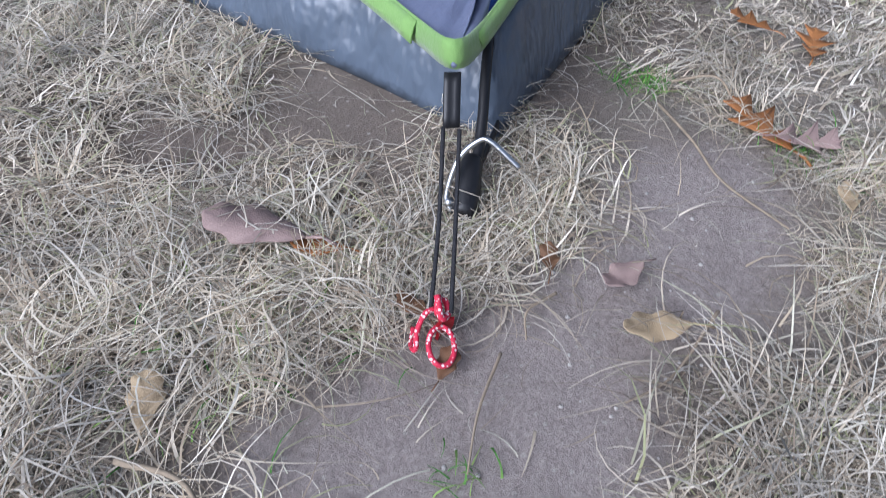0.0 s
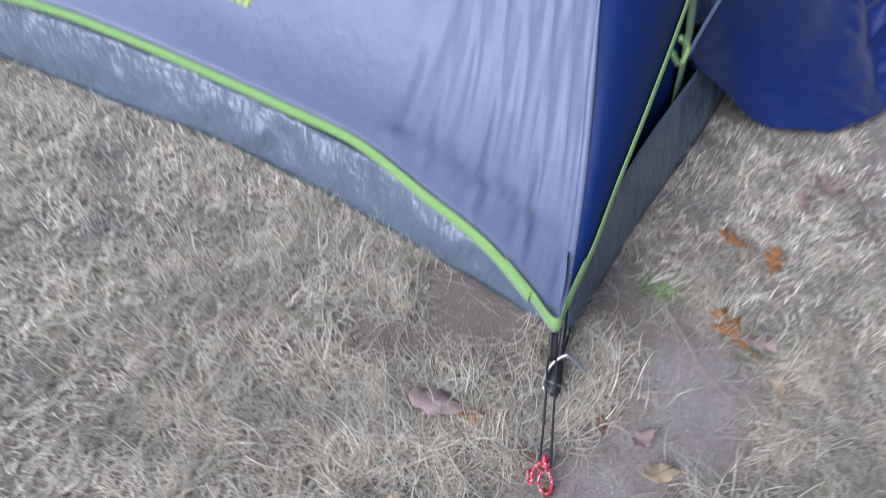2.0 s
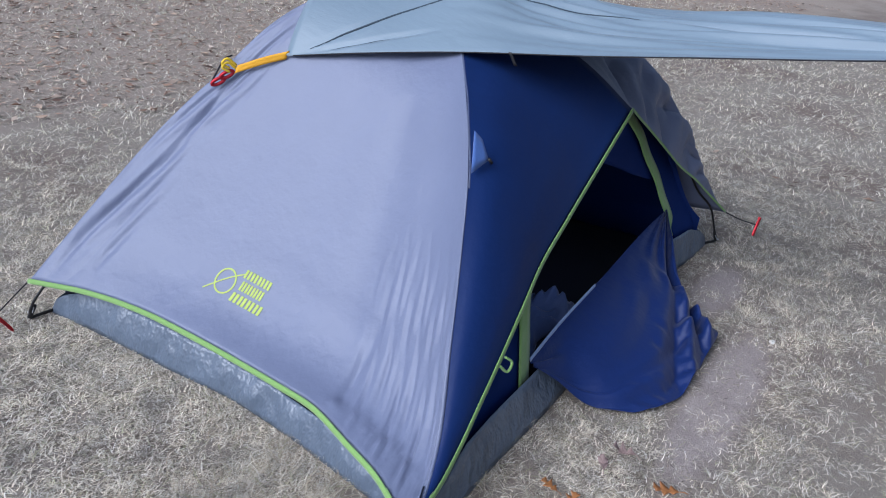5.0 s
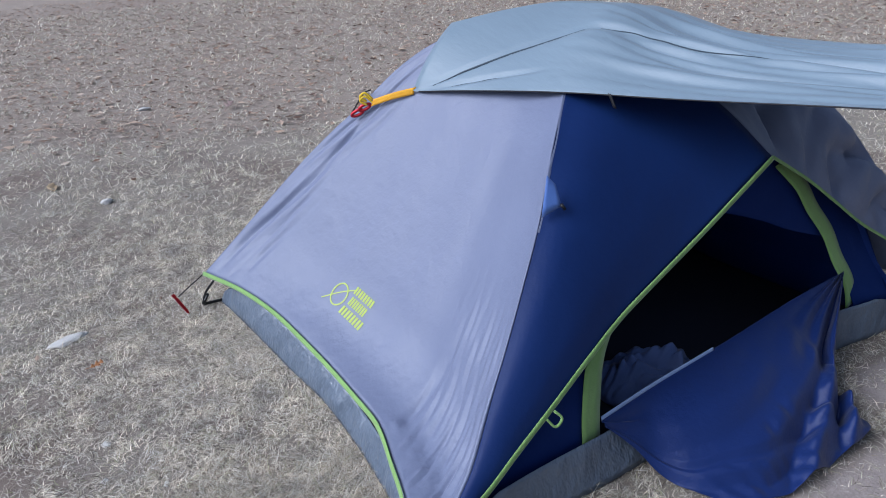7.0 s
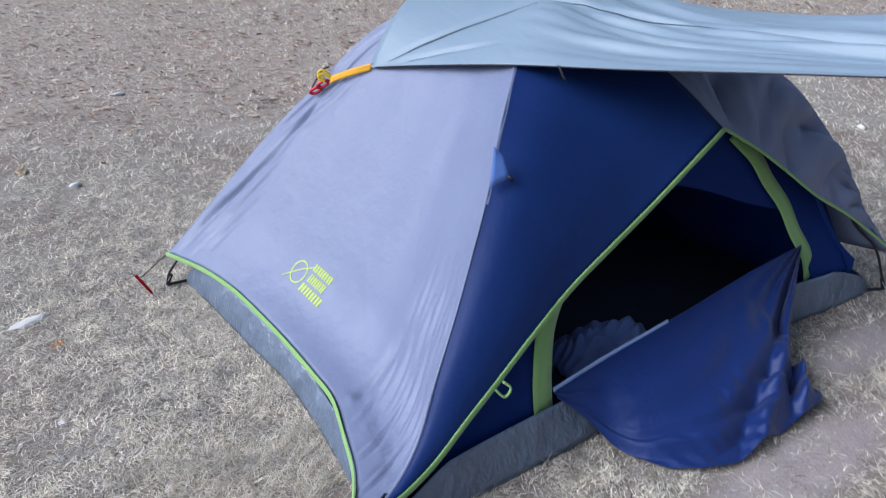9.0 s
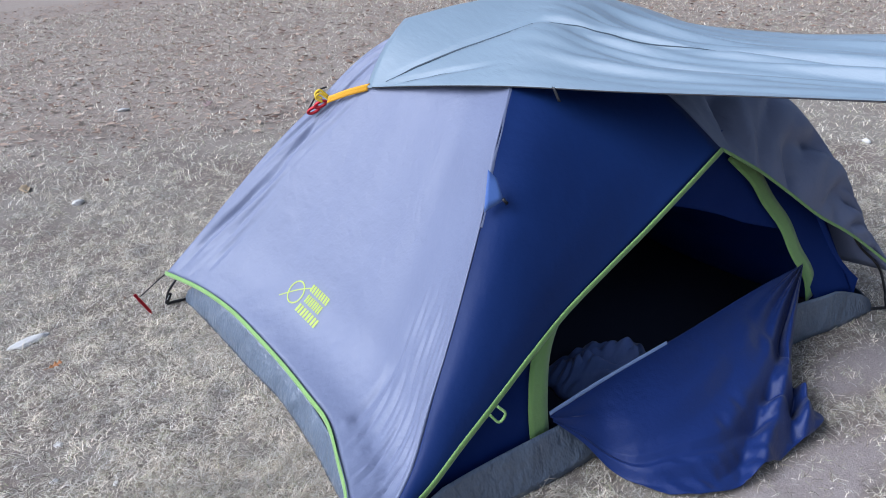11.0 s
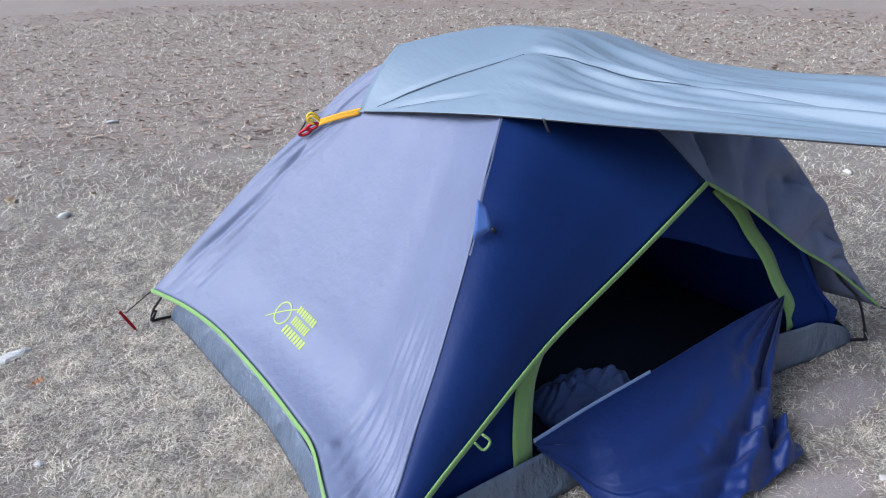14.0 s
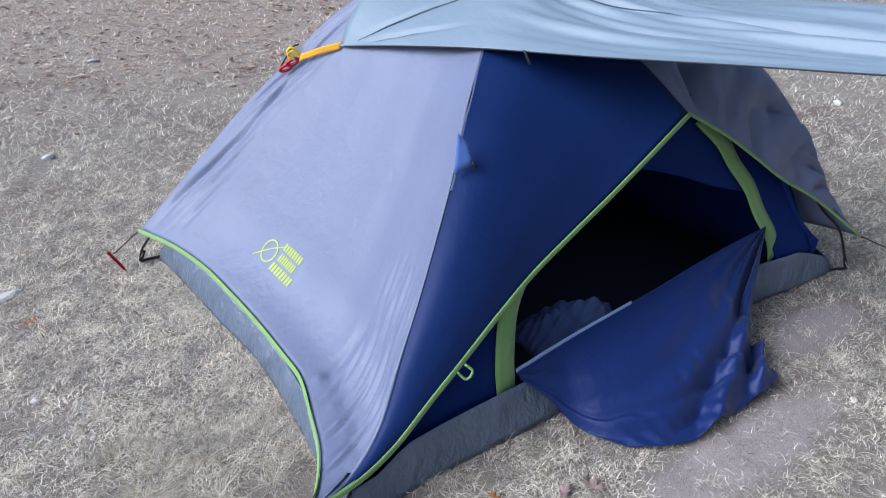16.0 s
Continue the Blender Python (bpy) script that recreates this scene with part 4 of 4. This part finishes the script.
def print_stroke(bm, pts, wu, wv):
    line = np.array(pts)
    pair = []
    for i, (u, v) in enumerate(line):
        d = line[min(i + 1, len(line) - 1)] - line[max(i - 1, 0)]
        d = d / (np.linalg.norm(d) + 1e-9)
        pair.append((bm.verts.new(on_side(u - d[1] * wu, v + d[0] * wv)), bm.verts.new(on_side(u + d[1] * wu, v - d[0] * wv))))
    for a, b in zip(pair, pair[1:]):
        bm.faces.new((a[0], b[0], b[1], a[1]))


bm = bmesh.new()
turns = np.linspace(0, 2 * math.pi, 40)
print_stroke(bm, [(0.383 + 0.022 * math.cos(t), 0.130 + 0.026 * math.sin(t)) for t in turns], 0.0017, 0.0017)
print_stroke(bm, [(0.346 + 0.075 * k, 0.098 + 0.064 * k + 0.006 * math.sin(3.1 * k)) for k in np.linspace(0, 1, 10)], 0.0013, 0.0013)
for low, high, start, wide in ((0.152, 0.170, 0.415, 0.0170), (0.126, 0.146, 0.418, 0.0145), (0.099, 0.119, 0.411, 0.0195)):
    for k in range(4):
        at = start + wide * k
        print_patch(bm, at, low, at + 0.32 * wide, high, 0.1)
        print_patch(bm, at + 0.48 * wide, low, at + 0.80 * wide, high, 0.1)
part("print", bm, LIME, side, "lime green printed mark of a ring and three rows of blocks", False)


# fly corner straps and guy cords
part("corner_strap", tape(np.linspace((0.010, 0.024, 0.138), (-0.012, 0.010, 0.108), 6), 0.012, (-0.6, 0.8, 0)), BLACK, tent, "short black webbing below the flysheet corner", thick=0.002)
for off in (-0.006, 0.006):
    side_off = np.array([-0.37, 0.93, 0]) * off
    line = smooth_line([np.array((-0.012, 0.010, 0.108)) + side_off, np.array((-0.06, -0.018, 0.068)) + side_off, np.array((-0.108, -0.044, 0.034)) + side_off * 1.2], 24)
    part("guy_cord", tube(line, 0.0016, 6), CORD, tent, "black elastic guy cord")
part("guy_cord", tube(smooth_line([C_FLY, (-0.09, 1.612, 0.118), (-0.152, 1.607, 0.082)], 12), 0.0022, 6), CORD, tent, "black guy cord to a peg")
part("guy_cord", tube(smooth_line([B_FLY, (2.38, -0.055, 0.10), (2.495, -0.108, 0.05)], 12), 0.0026, 6), CORD, tent, "black guy cord to a peg")


# ---- pegs ----
def peg(head, foot, with_cord):
    h, f = np.array(head), np.array(foot)
    ob = tagged(new("tent_peg"), "red metal tent peg driven slanting into the turf", "tent peg", "tent pegs")
    ob.location = (*f[:2], 0)
    d = (f - h) / np.linalg.norm(f - h)
    s = np.cross(d, (0, 0, 1))
    s /= np.linalg.norm(s)
    w = np.cross(s, d)
    bm = bmesh.new()
    for k in range(3):
        a = 2 * math.pi * k / 3
        fin = math.cos(a) * s + math.sin(a) * w
        thick = np.cross(fin, d) * 0.0013
        quad = []
        for p, r in ((h, 0.008), (h + d * 0.012, 0.0075), (h + d * 0.018, 0.005), (h + d * 0.024, 0.0075), (f - d * 0.02, 0.0065), (f, 0.001)):
            quad.append([bm.verts.new(p - f * (1, 1, 0) + e) for e in (thick, fin * r + thick, fin * r - thick, -thick)])
        for a1, b1 in zip(quad, quad[1:]):
            for i in range(4):
                bm.faces.new((a1[i], a1[(i + 1) % 4], b1[(i + 1) % 4], b1[i]))
        bm.faces.new(quad[0][::-1])
        bm.faces.new(quad[-1])
    part("stake", bm, RED, ob, "", False)
    if with_cord:
        base = -np.array([f[0], f[1], 0])
        turns = []
        for t in np.linspace(0, 2 * math.pi * 1.0, 40):
            turns.append(base + h + np.array([-0.016, -0.009, -0.008]) + 0.014 * math.cos(t) * np.array([0.85, 0.5, 0.25]) + 0.0095 * math.sin(t) * np.array([-0.45, 0.85, 0.2]))
        part("cord_loop", tube(turns, 0.0021, 8), REDCORD, ob, "red and white braided pull cord")
        bight = smooth_line([base + h + np.array(p) for p in ((0.004, 0.004, 0.004), (-0.006, 0.010, 0.006), (-0.016, 0.011, -0.004), (-0.026, 0.006, -0.012), (-0.022, 0.012, -0.016), (-0.010, 0.018, -0.014))], 36)
        part("cord_loop", tube(bight, 0.0021, 8), REDCORD, ob, "red and white braided pull cord")
        knot = smooth_line([base + h + np.array(p) for p in ((-0.004, 0.002, 0.006), (0.002, 0.006, 0.012), (0.008, 0.004, 0.008), (0.004, -0.002, 0.004), (-0.006, -0.002, 0.008), (0.004, 0.008, 0.016))], 30)
        part("cord_knot", tube(knot, 0.0025, 8), REDCORD, ob, "tight knot of red and white cord")
    return ob


peg((-0.108, -0.046, 0.028), (-0.080, -0.030, -0.10), True)
peg((-0.172, 1.612, 0.095), (-0.128, 1.585, 0.0), False)
peg((2.512, -0.115, 0.085), (2.455, -0.115, -0.02), False)

# ---- crumpled cloth inside the doorway ----
def crumple():
    n = 34
    g = np.zeros((n, n, 3))
    for i in range(n):
        for j in range(n):
            a, b = i / (n - 1), j / (n - 1)
            h = 0.065 * math.sin(math.pi * a) ** 0.7 * math.sin(math.pi * b) ** 0.7
            q = noise.noise(Vector((a * 3.2, b * 4.1, 3.0)))
            g[i, j] = (0.90 + 0.40 * b + 0.04 * q, 0.20 + 0.20 * a + 0.03 * math.sin(6 * b), 0.02 + h * (0.8 + 0.7 * abs(((2.3 * b + 1.1 * a + 0.4 * q) % 1.0) - 0.5) * 2 + 0.9 * abs(noise.noise(Vector((a * 6, b * 7, 9.0))) * 1.6)))
    return g


cloth_ob = part("crumpled_cloth", sheet(crumple()), GREYCLOTH, None, "crumpled blue-grey cloth lying inside the tent doorway", thick=0.0015)
cloth_ob["category"] = "cloth"

# ---- the tarp over the tent ----
tarp = tagged(new("tarp"), "blue-grey tarp stretched over the tent top as an awning", "tarp")
NEAR = smooth_line([(0.69, 1.125, 0.885), (0.79, 0.85, 0.935), (0.895, 0.57, 0.978), (1.03, 0.25, 1.012), (1.15, -0.06, 1.052), (1.27, -0.44, 1.105), (1.45, -0.97, 1.19)], 90)
MIDDLE = smooth_line([(0.87, 1.16, 1.085), (1.02, 1.02, 1.135), (1.15, 0.88, 1.160), (1.21, 0.66, 1.125), (1.30, 0.30, 1.06), (1.42, -0.10, 1.07), (1.45, -0.50, 1.115), (1.455, -0.975, 1.192)], 90)
FARSIDE = smooth_line([(1.36, 1.36, 0.98), (1.50, 1.12, 1.06), (1.60, 0.86, 1.065), (1.68, 0.58, 1.045), (1.75, 0.25, 1.06), (1.745, -0.06, 1.108), (1.63, -0.44, 1.15), (1.46, -0.98, 1.194)], 90)


def tarp_sheet():
    rows = 141
    k = np.linspace(0, 1, rows)
    g = np.zeros((rows, 90, 3))
    for i, a in enumerate(k):
        b = 1 - a
        curved = b * (b - a) * NEAR + 4 * a * b * MIDDLE + a * (a - b) * FARSIDE
        straight = NEAR * (1 - 2 * a) + MIDDLE * 2 * a if a < 0.5 else MIDDLE * (2 - 2 * a) + FARSIDE * (2 * a - 1)
        g[i] = 0.4 * curved + 0.6 * straight
    a, s = np.meshgrid(k, np.linspace(0, 1, 90), indexing="ij")
    spine = np.where(s < 0.25, 0.33 * s / 0.25, 0.33 + 0.35 * (s - 0.25))
    slope = np.where(a < spine, a / np.maximum(spine, 1e-3), (1 - a) / (1 - spine))
    g[..., 2] += 0.028 * slope * np.clip((s - 0.20) / 0.08, 0, 1) * np.clip((1 - s) / 0.3, 0, 1)
    g[..., 2] += 0.022 * np.clip(1 - np.abs(s - 0.25) / 0.08, 0, 1) * np.clip(a * 4, 0, 1)
    taut = np.clip((s - 0.22) / 0.15, 0, 1) * np.sin(math.pi * a) * np.clip((1 - s) * 4, 0, 1)
    g[..., 2] += taut * (0.012 * np.sin(30 * a + 6 * s) + 0.008 * np.sin(57 * a - 8 * s + 1) + 0.005 * np.sin(101 * a + 10 * s))
    path = np.where(s < 0.25, 0.33 * s / 0.25, 0.33 + 0.35 * (s - 0.25) + 0.006 * np.sin(25 * s))
    along = np.clip(s / 0.03, 0, 1) * np.clip((0.85 - s) / 0.2, 0, 1)
    groove = np.clip(1 - np.abs(a - path) / 0.02, 0, 1) * along
    second = np.clip(1 - np.abs(a - 0.35 * path) / 0.012, 0, 1) * np.clip((0.22 - s) / 0.04, 0, 1) * np.clip(s / 0.05, 0, 1)
    g[..., 2] -= 0.010 * groove + 0.012 * second
    return g


TG = tarp_sheet()
canopy = part("canopy", sheet(TG), TARP, tarp, thick=0.001)


def tarp_line(first, last, share):
    """A line over the tarp along its main fold (share 1) or between that fold and the near edge."""
    out = []
    for j in range(first, last):
        t = j / 89
        p = 0.33 * t / 0.25 if t < 0.25 else 0.33 + 0.35 * (t - 0.25) + 0.006 * math.sin(25 * t)
        out.append(TG[int(round(p * share * (TG.shape[0] - 1))), j] + np.array([0, 0, 0.002]))
    return np.array(out)


# thin dark tubes added on the creases, standing in for the folds' shade
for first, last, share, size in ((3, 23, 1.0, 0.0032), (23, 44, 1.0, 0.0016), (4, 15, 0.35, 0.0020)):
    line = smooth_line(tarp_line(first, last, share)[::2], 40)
    part("fold", tube(line, size, 6, None, 0.25 + np.sin(np.linspace(0.15, 3.0, 40))), FOLD_SHADE, canopy, "dark line drawn as the shade of a tarp fold")
part("hem", tube(NEAR[1:] + np.array([0, 0, -0.001]), 0.0022, 6), CORD, canopy, "dark corded hem")
tie = NEAR[int(np.argmin(np.abs(NEAR[:, 1] - 0.45)))]
part("tie_cord", tape(np.linspace(tie + np.array([-0.003, 0, 0.004]), tie + np.array([0.004, -0.02, -0.034]), 6), 0.010, (0.3, -0.95, 0)), BLACK, canopy, "short black tie hanging from the hem", thick=0.002)
strap_line = smooth_line([(0.694, 1.122, 0.886), (0.645, 1.185, 0.862), (0.595, 1.262, 0.826)], 16)
part("webbing_strap", tape(strap_line, 0.030, (0.25, -0.35, 1.0)), ORANGE, tarp, "bright orange webbing strap", thick=0.002)
HOOK = np.array([0.575, 1.285, 0.808])
for shift in ((0, 0, 0), (-0.022, 0.018, -0.022)):
    ring = [HOOK + np.array(shift) + 0.022 * math.cos(t) * np.array([0.8, -0.5, 0.3]) + 0.012 * math.sin(t) * np.array([0.2, -0.3, 0.9]) for t in np.linspace(0, 2 * math.pi, 24)]
    part("hook", tube(ring, 0.0055, 8), RED, tarp, "red plastic hook on the tent pole")
for dz in (0.0, 0.012):
    part("cord_end", tube(smooth_line([HOOK + np.array(p) for p in ((0.025, -0.02, 0.018 + dz), (0.0, -0.01, 0.042 + dz), (-0.015, 0.0, 0.026 + dz), (0.005, -0.01, 0.010 + dz))], 18), 0.0045, 6), YELLOW, tarp, "knotted yellow cord")
part("pole_cord", tube(smooth_line([HOOK + np.array(p) for p in ((0.035, 0.01, 0.055), (0.010, 0.02, 0.045), (-0.012, 0.025, 0.015), (-0.04, 0.03, -0.025))], 18), 0.003, 6), CORD, tarp, "black cord round the tent pole")
